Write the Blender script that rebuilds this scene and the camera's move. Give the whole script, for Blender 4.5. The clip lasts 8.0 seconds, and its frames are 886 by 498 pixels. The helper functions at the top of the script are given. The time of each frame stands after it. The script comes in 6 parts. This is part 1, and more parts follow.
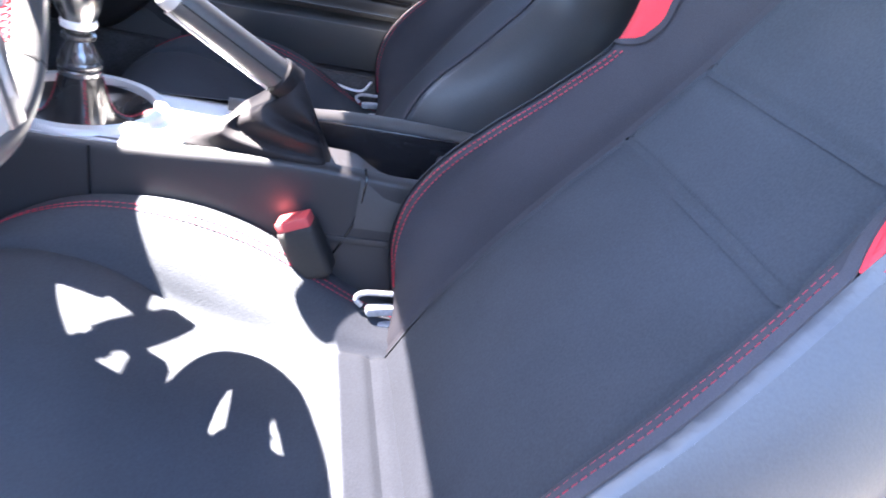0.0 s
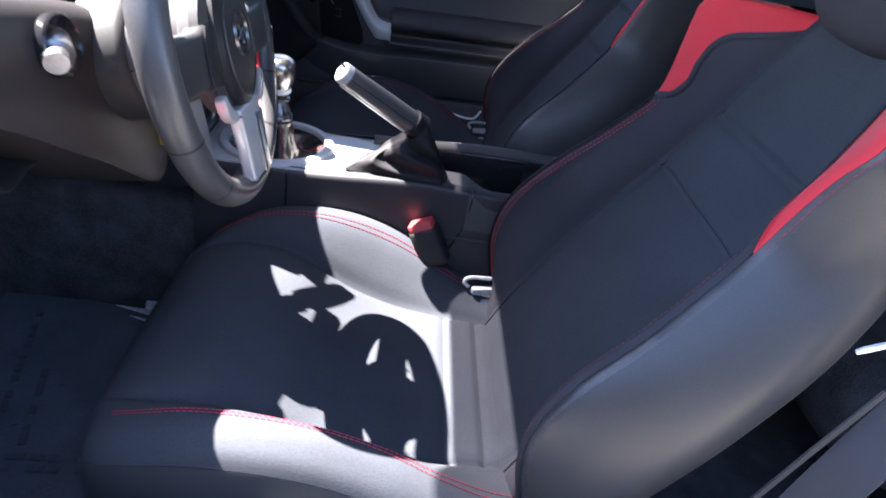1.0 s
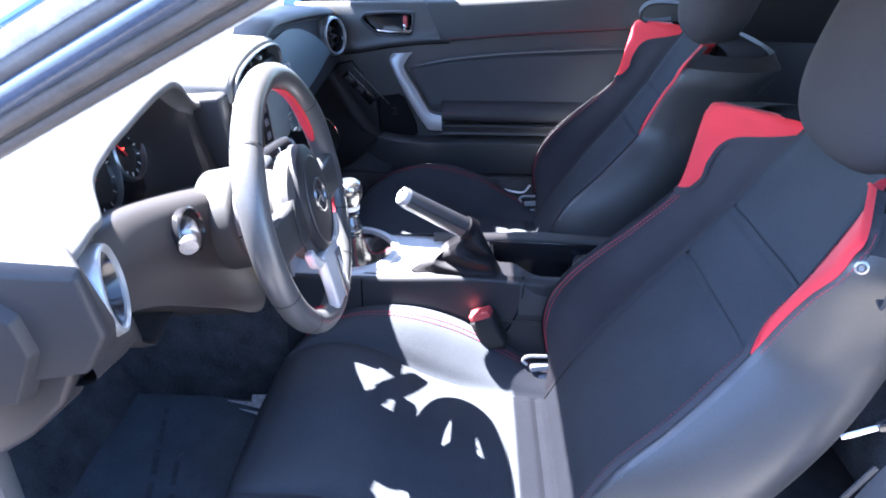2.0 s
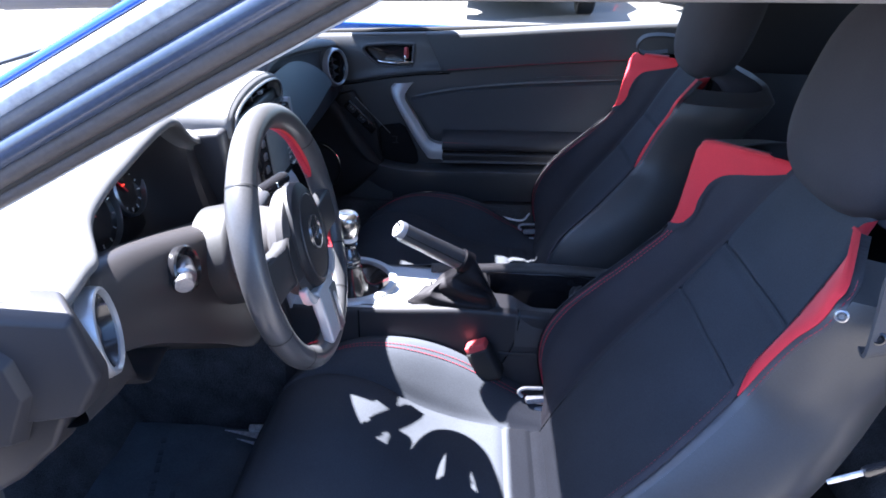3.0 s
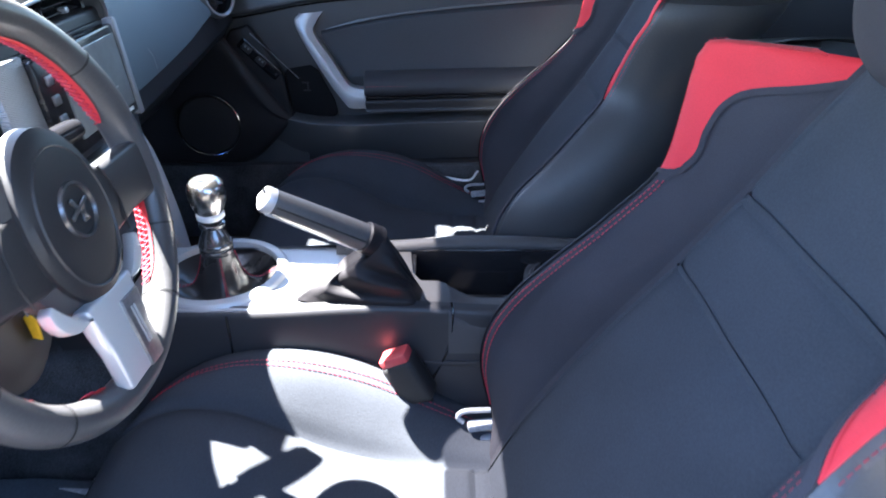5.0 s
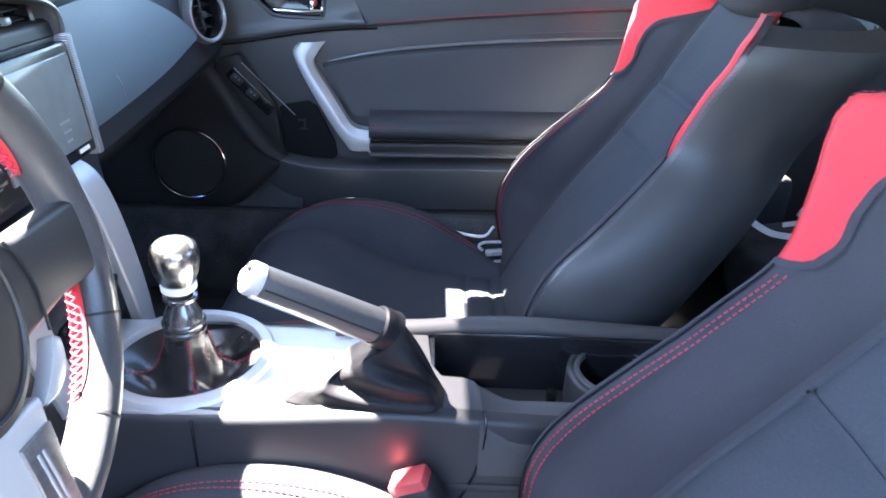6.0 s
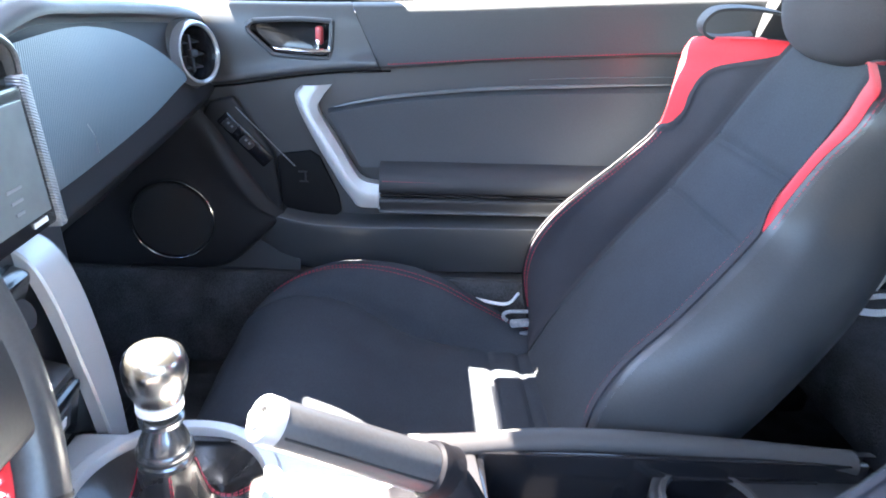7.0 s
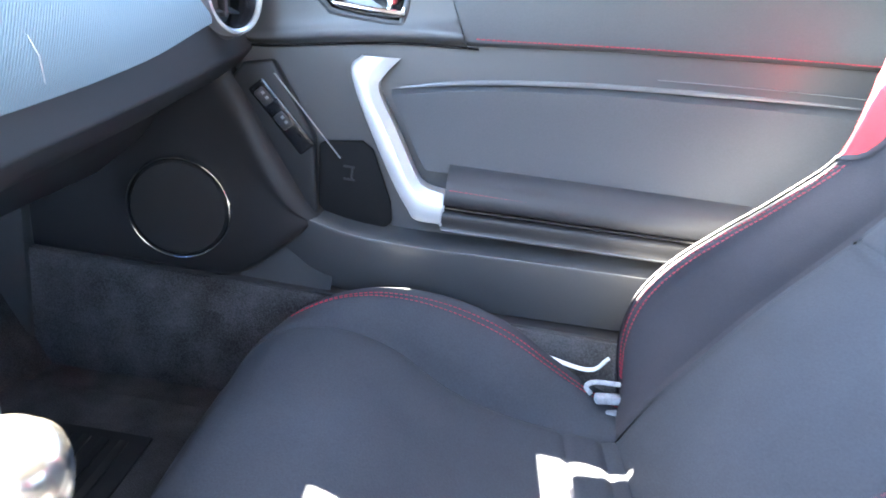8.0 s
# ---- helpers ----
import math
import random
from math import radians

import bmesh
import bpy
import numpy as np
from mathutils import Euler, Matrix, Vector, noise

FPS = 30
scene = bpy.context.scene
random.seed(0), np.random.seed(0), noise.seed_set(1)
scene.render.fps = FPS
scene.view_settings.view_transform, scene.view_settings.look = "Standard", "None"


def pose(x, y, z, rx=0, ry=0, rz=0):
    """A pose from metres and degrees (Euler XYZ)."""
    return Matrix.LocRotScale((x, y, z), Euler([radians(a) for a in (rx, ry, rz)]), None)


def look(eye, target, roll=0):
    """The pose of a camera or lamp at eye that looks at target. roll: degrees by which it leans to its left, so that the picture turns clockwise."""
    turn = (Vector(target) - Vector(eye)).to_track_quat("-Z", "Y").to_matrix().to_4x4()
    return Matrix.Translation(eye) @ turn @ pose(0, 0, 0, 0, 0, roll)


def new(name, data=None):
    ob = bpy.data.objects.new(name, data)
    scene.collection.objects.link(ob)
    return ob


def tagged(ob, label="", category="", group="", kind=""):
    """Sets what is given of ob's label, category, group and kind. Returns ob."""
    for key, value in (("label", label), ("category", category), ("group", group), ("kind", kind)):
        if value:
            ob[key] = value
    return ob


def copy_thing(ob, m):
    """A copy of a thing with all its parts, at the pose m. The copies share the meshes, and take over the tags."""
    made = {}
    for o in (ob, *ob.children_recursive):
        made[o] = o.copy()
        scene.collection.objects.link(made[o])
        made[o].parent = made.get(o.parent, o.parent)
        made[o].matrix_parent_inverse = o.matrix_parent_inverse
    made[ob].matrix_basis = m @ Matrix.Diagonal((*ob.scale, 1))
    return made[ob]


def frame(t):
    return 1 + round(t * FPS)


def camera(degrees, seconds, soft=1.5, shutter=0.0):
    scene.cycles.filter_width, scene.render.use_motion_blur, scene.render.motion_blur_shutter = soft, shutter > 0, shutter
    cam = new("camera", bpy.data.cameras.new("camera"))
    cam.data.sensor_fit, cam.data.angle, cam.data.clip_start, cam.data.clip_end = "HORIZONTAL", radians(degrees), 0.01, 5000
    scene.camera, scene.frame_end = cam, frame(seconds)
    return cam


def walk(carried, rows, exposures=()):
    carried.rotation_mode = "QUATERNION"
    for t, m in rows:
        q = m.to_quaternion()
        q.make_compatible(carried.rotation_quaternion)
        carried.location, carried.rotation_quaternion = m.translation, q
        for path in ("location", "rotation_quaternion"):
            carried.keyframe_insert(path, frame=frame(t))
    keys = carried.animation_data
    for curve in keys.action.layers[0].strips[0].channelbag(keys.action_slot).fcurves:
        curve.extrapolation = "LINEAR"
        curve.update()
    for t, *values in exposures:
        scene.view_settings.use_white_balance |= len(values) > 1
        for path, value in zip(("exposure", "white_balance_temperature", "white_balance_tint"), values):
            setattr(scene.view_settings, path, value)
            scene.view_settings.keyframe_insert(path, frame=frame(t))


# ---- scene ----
cam = camera(66.5, 8.0, 1.7, 0.25)
PATH = [
    (0, (-0.127, -0.792, 0.848), (0.369, 0.887, -0.119), 15.0),
    (0.5, (-0.147, -0.914, 0.903), (0.14, 0.777, -0.127), 13.6),
    (1, (-0.153, -1.052, 0.983), (0.012, 0.666, -0.028), 10.1),
    (1.5, (-0.152, -1.114, 1.086), (-0.13, 0.624, 0.097), 4.7),
    (2, (-0.145, -1.138, 1.15), (-0.196, 0.624, 0.206), 1.8),
    (2.2, (-0.145, -1.138, 1.165), (-0.219, 0.63, 0.234), 1.0),
    (3.3, (-0.123, -1.134, 1.178), (-0.188, 0.655, 0.287), 2.1),
    (3.5, (-0.121, -1.128, 1.169), (-0.179, 0.651, 0.257), 2.1),
    (4, (-0.099, -1.084, 1.13), (-0.167, 0.65, 0.135), 1.7),
    (4.5, (-0.077, -0.982, 1.079), (-0.106, 0.735, 0.053), 1.7),
    (5, (-0.043, -0.804, 1.022), (-0.034, 0.939, 0.04), 0.0),
    (5.2, (-0.036, -0.768, 1.014), (-0.064, 1.0, 0.079), -1.1),
    (6.5, (-0.142, -0.513, 0.962), (-0.045, 1.289, 0.101), 4.4),
    (7, (-0.163, -0.436, 0.955), (-0.051, 1.4, 0.171), 3.7),
    (7.5, (-0.186, -0.316, 0.905), (-0.12, 1.551, 0.189), 5.5),
    (8, (-0.202, -0.173, 0.847), (-0.205, 1.692, 0.126), 9.4),
]
EXPOSURES = [(0.0, 6.0, 6100, 14), (0.3, 5.05, 6100, 14), (0.8, 4.2, 6100, 15), (1.2, 4.7, 5700, 15), (2.0, 5.15, 5450, 13), (3.5, 3.85, 5350, 15), (4.0, 4.6, 5450, 12), (4.5, 4.88, 5550, 10), (5.0, 5.15, 5700, 9), (6.5, 6.42, 6150, 8), (7.0, 6.52, 6300, 7), (7.5, 6.60, 6450, 7), (8.0, 7.58, 6600, 6)]
walk(cam, [(t, look(eye, target, roll)) for t, eye, target, roll in PATH], EXPOSURES)
# ---- world, sun ----
SUN_DOWN = Vector((0.57, -0.20, -1.0)).normalized()
world = bpy.data.worlds.new("sky")
scene.world = world
world.use_nodes = True
wn = world.node_tree.nodes
sky = wn.new("ShaderNodeTexSky")
sky.sky_type = "NISHITA"
sky.sun_disc = False
sky.sun_elevation = math.asin(-SUN_DOWN.z)
sky.sun_rotation = math.atan2(-SUN_DOWN.x, -SUN_DOWN.y)
wn["Background"].inputs["Strength"].default_value = 0.052
world.node_tree.links.new(sky.outputs["Color"], wn["Background"].inputs["Color"])
sun_data = bpy.data.lights.new("sun", "SUN")
sun_data.energy, sun_data.angle, sun_data.color = 4.5, radians(0.55), (1.0, 0.90, 0.77)
sun = new("sun", sun_data)
sun.matrix_world = look((-4, 1.2, 6), Vector((-4, 1.2, 6)) + SUN_DOWN)

# ---- materials ----


def material(name, colour, rough=0.5, metal=0.0, grain=400.0, bump=0.1, vary=0.15, stain=6.0, spec=0.5, sheen=0.0, depth=0.0006, vary_rough=0.08, coat=0.0):
    """A surface with fine grain relief and slow stains."""
    m = bpy.data.materials.new(name)
    m.use_nodes = True
    n, ln = m.node_tree.nodes, m.node_tree.links
    b = n["Principled BSDF"]
    b.inputs["Roughness"].default_value, b.inputs["Metallic"].default_value = rough, metal
    b.inputs["Specular IOR Level"].default_value = spec
    b.inputs["Sheen Weight"].default_value = sheen
    b.inputs["Sheen Roughness"].default_value = 0.4
    b.inputs["Coat Weight"].default_value = coat
    co = n.new("ShaderNodeTexCoord")
    fine, slow = n.new("ShaderNodeTexNoise"), n.new("ShaderNodeTexNoise")
    fine.inputs["Scale"].default_value, fine.inputs["Detail"].default_value = grain, 4
    slow.inputs["Scale"].default_value, slow.inputs["Detail"].default_value = stain, 5
    for t in (fine, slow):
        ln.new(co.outputs["Object"], t.inputs["Vector"])
    mix = n.new("ShaderNodeMix")
    mix.data_type = "RGBA"
    mix.inputs["A"].default_value = (*[c * (1 - vary) for c in colour], 1)
    mix.inputs["B"].default_value = (*[min(1, c * (1 + vary)) for c in colour], 1)
    both = n.new("ShaderNodeMath")
    both.operation = "ADD"
    half = n.new("ShaderNodeMath")
    half.operation = "MULTIPLY"
    half.inputs[1].default_value = 0.5
    ln.new(fine.outputs["Fac"], both.inputs[0])
    ln.new(slow.outputs["Fac"], both.inputs[1])
    ln.new(both.outputs[0], half.inputs[0])
    ramp = n.new("ShaderNodeMapRange")
    ramp.inputs["From Min"].default_value, ramp.inputs["From Max"].default_value = 0.35, 0.65
    ln.new(half.outputs[0], ramp.inputs["Value"])
    ln.new(ramp.outputs[0], mix.inputs["Factor"])
    ln.new(mix.outputs["Result"], b.inputs["Base Color"])
    rr = n.new("ShaderNodeMapRange")
    rr.inputs["To Min"].default_value, rr.inputs["To Max"].default_value = max(0.02, rough - vary_rough), min(1, rough + vary_rough)
    ln.new(slow.outputs["Fac"], rr.inputs["Value"])
    ln.new(rr.outputs[0], b.inputs["Roughness"])
    bp = n.new("ShaderNodeBump")
    bp.inputs["Strength"].default_value, bp.inputs["Distance"].default_value = bump, depth
    ln.new(fine.outputs["Fac"], bp.inputs["Height"])
    ln.new(bp.outputs["Normal"], b.inputs["Normal"])
    return m


def lined(m, scale, axis="Z", strength=0.5, turn=0.0):
    """Adds a fine ribbed relief to a material."""
    n, ln = m.node_tree.nodes, m.node_tree.links
    co, mp, wv, bp = n.new("ShaderNodeTexCoord"), n.new("ShaderNodeMapping"), n.new("ShaderNodeTexWave"), n.new("ShaderNodeBump")
    mp.inputs["Rotation"].default_value = (turn, 0, 0)
    wv.bands_direction = axis
    wv.inputs["Scale"].default_value = scale
    bp.inputs["Strength"].default_value, bp.inputs["Distance"].default_value = strength, 0.0008
    ln.new(co.outputs["Object"], mp.inputs["Vector"])
    ln.new(mp.outputs["Vector"], wv.inputs["Vector"])
    ln.new(wv.outputs["Fac"], bp.inputs["Height"])
    b = n["Principled BSDF"]
    old = b.inputs["Normal"].links[0].from_socket
    ln.new(old, bp.inputs["Normal"])
    ln.new(bp.outputs["Normal"], b.inputs["Normal"])
    return m


def glowing(name, colour, power):
    m = bpy.data.materials.new(name)
    m.use_nodes = True
    b = m.node_tree.nodes["Principled BSDF"]
    b.inputs["Base Color"].default_value = (0.02, 0.02, 0.02, 1)
    b.inputs["Emission Color"].default_value, b.inputs["Emission Strength"].default_value = (*colour, 1), power
    return m


def glass(name, tint=(1, 1, 1), clear=0.92):
    """Thin glass: mostly see-through, with a sharp sheen."""
    m = bpy.data.materials.new(name)
    m.use_nodes = True
    n, ln = m.node_tree.nodes, m.node_tree.links
    n.remove(n["Principled BSDF"])
    tr, gl, mx = n.new("ShaderNodeBsdfTransparent"), n.new("ShaderNodeBsdfGlossy"), n.new("ShaderNodeMixShader")
    tr.inputs["Color"].default_value = (*tint, 1)
    gl.inputs["Roughness"].default_value = 0.02
    mx.inputs["Fac"].default_value = 1 - clear
    ln.new(tr.outputs[0], mx.inputs[1])
    ln.new(gl.outputs[0], mx.inputs[2])
    ln.new(mx.outputs[0], n["Material Output"].inputs["Surface"])
    return m


M_SUEDE = material("suede_black", (0.041, 0.045, 0.054), 0.95, grain=420, bump=0.3, vary=0.16, stain=10, sheen=0.0, spec=0.15, depth=0.0008)
M_CLOTH = material("cloth_black", (0.037, 0.036, 0.043), 0.92, grain=900, bump=0.4, vary=0.18, stain=9, sheen=0.0, spec=0.2, depth=0.0006)
M_LEATHER = material("leatherette_black", (0.040, 0.041, 0.044), 0.42, spec=0.38, grain=520, bump=0.22, vary=0.12, stain=7, depth=0.0005)
M_CREASE = material("creased_leatherette", (0.036, 0.038, 0.044), 0.38, grain=45, bump=0.7, vary=0.2, stain=25, depth=0.003)
M_RED = material("cloth_red", (0.54, 0.020, 0.033), 0.8, grain=700, bump=0.3, vary=0.10, stain=10, sheen=0.1)
M_STITCH = material("thread_red", (0.32, 0.012, 0.035), 0.7, bump=0.0)
M_PLASTIC = material("plastic_dark", (0.028, 0.028, 0.031), 0.45, spec=0.35, grain=700, bump=0.25, vary=0.10, stain=5, depth=0.0004)
M_SOFT = material("dash_soft_touch", (0.080, 0.080, 0.082), 0.58, grain=600, bump=0.4, vary=0.12, stain=5, depth=0.0006)
M_NAVY = material("end_cover_plastic", (0.024, 0.023, 0.025), 0.50, spec=0.2, grain=650, bump=0.2, vary=0.08, stain=4, depth=0.0004)
M_KNEE = material("knee_plastic", (0.023, 0.0212, 0.022), 0.42, spec=0.3, grain=650, bump=0.2, vary=0.08, stain=4, depth=0.0004)
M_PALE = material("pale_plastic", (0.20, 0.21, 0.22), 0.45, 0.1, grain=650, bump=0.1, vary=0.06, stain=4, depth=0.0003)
M_ARM = material("armrest_leatherette", (0.034, 0.035, 0.040), 0.55, spec=0.35, grain=520, bump=0.2, vary=0.10, stain=6, depth=0.0004)
M_DOOR = material("door_leatherette", (0.055, 0.059, 0.066), 0.58, spec=0.28, grain=520, bump=0.15, vary=0.10, stain=5, depth=0.0004)
# pale colour stands in for light caught on raised edges
M_LIP = material("lip_highlight", (0.13, 0.135, 0.145), 0.22, grain=520, bump=0.1, vary=0.08, stain=5, depth=0.0003)
M_SKIN = material("door_plastic", (0.054, 0.056, 0.061), 0.40, grain=650, bump=0.2, vary=0.08, stain=4, depth=0.0004)
M_GREY = material("plastic_grey", (0.056, 0.054, 0.055), 0.55, spec=0.35, grain=650, bump=0.2, vary=0.08, stain=4, depth=0.0004)
M_BLACK = material("plastic_black_gloss", (0.012, 0.012, 0.014), 0.18, grain=200, bump=0.02, vary=0.2, stain=8)
M_SILVER = material("silver_paint", (0.44, 0.445, 0.455), 0.36, 0.30, grain=900, bump=0.05, vary=0.05, stain=6)
M_CHROME = material("bright_metal", (0.78, 0.77, 0.75), 0.12, 1.0, grain=200, bump=0.03, vary=0.08, stain=20)
M_PAD = material("airbag_plastic", (0.016, 0.016, 0.018), 0.5, grain=500, bump=0.2, vary=0.1, spec=0.3)
M_INSERT = material("insert_leather", (0.45, 0.018, 0.028), 0.6, grain=500, bump=0.2, vary=0.1)
M_SEAL = material("weather_seal", (0.045, 0.040, 0.040), 0.6, grain=250, bump=0.3, vary=0.25, stain=30)
M_BAND = material("pillar_gloss", (0.035, 0.045, 0.07), 0.22, grain=250, bump=0.05, vary=0.2, stain=12)
M_FLANGE = material("speckled_flange", (0.30, 0.31, 0.33), 0.5, 0.1, grain=160, bump=0.3, vary=0.3, stain=60)
M_SATIN = material("satin_trim", (0.36, 0.365, 0.375), 0.30, 0.6, grain=700, bump=0.05, vary=0.06, stain=10)
M_KNOB = material("satin_metal", (0.50, 0.48, 0.45), 0.24, 1.0, grain=200, bump=0.03, vary=0.08, stain=20)
M_DARKCHROME = material("dark_chrome", (0.16, 0.16, 0.165), 0.22, 0.8, grain=200, bump=0.03, vary=0.1, stain=20)
M_BARE = material("bare_scuffed_metal", (0.62, 0.63, 0.65), 0.42, 0.35, grain=250, bump=0.2, vary=0.3, stain=90)
M_PRINT = material("mat_print", (0.062, 0.072, 0.086), 0.5, bump=0.05)
# near-black puts the pocket's inner shade into the colour
M_POCKET = material("pocket_shade", (0.008, 0.008, 0.009), 0.75, spec=0.15, grain=700, bump=0.3)
M_SPOKE = material("spoke_leather", (0.024, 0.024, 0.026), 0.45, spec=0.3, grain=420, bump=0.25, vary=0.12, stain=8, depth=0.0004)
M_STEEL = material("worn_steel", (0.30, 0.30, 0.31), 0.36, 0.9, grain=300, bump=0.15, vary=0.2, stain=30)
M_WEAVE = lined(material("dash_panel_weave", (0.088, 0.116, 0.132), 0.42, grain=900, bump=0.1, vary=0.06, stain=3), 110, "Y", 0.35, radians(35))
M_CARPET = material("carpet_black", (0.075, 0.076, 0.082), 1.0, grain=500, bump=0.9, vary=0.55, stain=18, depth=0.004, spec=0.1)
M_RUBBER = material("rubber_black", (0.018, 0.018, 0.019), 0.6, spec=0.3, grain=300, bump=0.15, vary=0.15)
M_LINER = material("headliner_grey", (0.16, 0.16, 0.165), 0.95, grain=700, bump=0.4, vary=0.08)
M_BLUE = material("car_paint_blue", (0.02, 0.07, 0.32), 0.25, 0.3, grain=900, bump=0.01, vary=0.06, coat=1.0)
M_ASPHALT = material("sunlit_asphalt", (0.18, 0.166, 0.150), 0.95, grain=40, bump=0.6, vary=0.18, stain=0.5, depth=0.006)
M_STRAP = material("belt_webbing", (0.030, 0.031, 0.036), 0.75, grain=1100, bump=0.4, vary=0.1)
M_WHITE = material("white_mark", (0.75, 0.75, 0.75), 0.6, bump=0.0)
M_BUCKLE = material("buckle_red", (0.42, 0.055, 0.06), 0.35, grain=200, bump=0.03, vary=0.05)
M_YELLOW = material("tag_yellow", (0.80, 0.50, 0.02), 0.6, bump=0.05)
M_GLOW = glowing("gauge_lamp_red", (1.0, 0.04, 0.02), 0.16)
M_GLASS = glass("window_glass")
M_TINT = glass("tinted_glass", (0.16, 0.155, 0.165), 0.95)

# ---- mesh tools ----
ORIGIN = {}


def thing(name, at, label, category, group="", kind=""):
    ob = new(name)
    ob.empty_display_size = 0.05
    ob.location = at
    ORIGIN[ob] = Vector(at)
    return tagged(ob, label, category, group, kind)


def part(name, bm, mat, parent=None, label="", smooth=True):
    """One mesh object from a bmesh in world coordinates, under a thing or a part."""
    mesh = bpy.data.meshes.new(name)
    base = ORIGIN[parent] if parent else Vector((0, 0, 0))
    bmesh.ops.translate(bm, verts=bm.verts, vec=-base)
    bm.normal_update()
    for f in bm.faces:
        f.smooth = smooth
    for e in bm.edges:
        e.smooth = len(e.link_faces) != 2 or e.calc_face_angle(0) < 0.62
    bm.to_mesh(mesh)
    bm.free()
    mesh.materials.append(mat)
    ob = new(name, mesh)
    if parent:
        ob.parent = parent
    ORIGIN[ob] = base
    return tagged(ob, label)


def curve(ctrl, n):
    """Points along a smooth line through the given ones."""
    p = [Vector(c) for c in ctrl]
    p = [2 * p[0] - p[1], *p, 2 * p[-1] - p[-2]]
    out = []
    spans = len(p) - 3
    for k in range(n + 1):
        s = k / n * spans
        i = min(int(s), spans - 1)
        t = s - i
        a, b, c, d = p[i:i + 4]
        out.append(0.5 * (2 * b + (c - a) * t + (2 * a - 5 * b + 4 * c - d) * t * t + (3 * b - a - 3 * c + d) * t ** 3))
    return out


def table(xs, ys):
    """A smooth function through a small table."""
    slopes = np.gradient(np.array(ys, float), np.array(xs, float))

    def f(x):
        x = min(max(x, xs[0]), xs[-1])
        i = min(max(int(np.searchsorted(xs, x)) - 1, 0), len(xs) - 2)
        h = xs[i + 1] - xs[i]
        t = (x - xs[i]) / h
        return float((2 * t ** 3 - 3 * t * t + 1) * ys[i] + (t ** 3 - 2 * t * t + t) * h * slopes[i] + (3 * t * t - 2 * t ** 3) * ys[i + 1] + (t ** 3 - t * t) * h * slopes[i + 1])
    return f


def grid(rows, loop=False):
    bm = bmesh.new()
    vs = [[bm.verts.new(p) for p in row] for row in rows]
    for a, b in zip(vs, vs[1:]):
        m = len(a)
        for i in range(m if loop else m - 1):
            j = (i + 1) % m
            bm.faces.new((a[i], a[j], b[j], b[i]))
    return bm


def facing(bm, inside):
    """Turns the faces outward from a point inside."""
    bm.normal_update()
    s = sum((f.calc_center_median() - Vector(inside)).dot(f.normal) * f.calc_area() for f in bm.faces)
    if s < 0:
        bmesh.ops.reverse_faces(bm, faces=bm.faces)
    bm.normal_update()
    return bm


def tucked(bm, inside, depth=0.008, soft=0.003):
    """Rolls the open border of a sheet inward, so that sheets meet in a sewn seam."""
    facing(bm, inside)
    for d in (soft, depth):
        normals = {v: v.normal.copy() for v in bm.verts}
        edges = [e for e in bm.edges if e.is_boundary]
        made = bmesh.ops.extrude_edge_only(bm, edges=edges)["geom"]
        for v in [g for g in made if isinstance(g, bmesh.types.BMVert)]:
            old = next((e.other_vert(v) for e in v.link_edges if e.other_vert(v) in normals), None)
            if old:
                v.co -= normals[old] * d
        bm.normal_update()
        facing(bm, inside)
    return bm


def box(size, m, bevel=0.004, seg=2):
    bm = bmesh.new()
    bmesh.ops.create_cube(bm, size=1.0)
    bmesh.ops.scale(bm, vec=size, verts=bm.verts)
    if bevel:
        bmesh.ops.bevel(bm, geom=list(bm.edges), offset=bevel, segments=seg, affect="EDGES", profile=0.5)
    bmesh.ops.transform(bm, matrix=m, verts=bm.verts)
    return bm


def extruded(outline, m, thick, bevel=0.002, seg=2):
    """A plate with an outline in its own x, y plane, its front at z = 0."""
    bm = bmesh.new()
    vs = [bm.verts.new((x, y, 0)) for x, y in outline]
    f = bm.faces.new(vs)
    bm.normal_update()
    if f.normal.z < 0:
        f.normal_flip()
    made = bmesh.ops.extrude_face_region(bm, geom=[f])["geom"]
    for v in [g for g in made if isinstance(g, bmesh.types.BMVert)]:
        v.co.z += thick
    bmesh.ops.translate(bm, verts=bm.verts, vec=(0, 0, -thick))
    bmesh.ops.recalc_face_normals(bm, faces=bm.faces)
    if bevel:
        sharp = [e for e in bm.edges if len(e.link_faces) == 2 and e.calc_face_angle(0) > 0.9]
        bmesh.ops.bevel(bm, geom=sharp, offset=bevel, segments=seg, affect="EDGES", profile=0.5)
    bmesh.ops.transform(bm, matrix=m, verts=bm.verts)
    return bm


def tube(path, radius, sides=10, flat=1.0, up=(0, 0, 1), caps=True):
    """A round or flattened bar along a line; radius may be a list."""
    p = [Vector(q) for q in path]
    r = radius if isinstance(radius, (list, tuple)) else [radius] * len(p)
    rows = []
    for i, q in enumerate(p):
        d = (p[min(i + 1, len(p) - 1)] - p[max(i - 1, 0)]).normalized()
        side = d.cross(Vector(up))
        side = side.normalized() if side.length > 1e-4 else Vector((0, 1, 0))
        top = side.cross(d).normalized()
        rows.append([q + side * (math.cos(a) * r[i]) + top * (math.sin(a) * r[i] * flat) for a in [2 * math.pi * k / sides for k in range(sides)]])
    bm = grid(rows, loop=True)
    if caps:
        bm.verts.ensure_lookup_table()
        bm.faces.new([bm.verts[k] for k in range(sides)])
        bm.faces.new([bm.verts[len(bm.verts) - sides + k] for k in range(sides)])
    bmesh.ops.recalc_face_normals(bm, faces=bm.faces)
    return bm


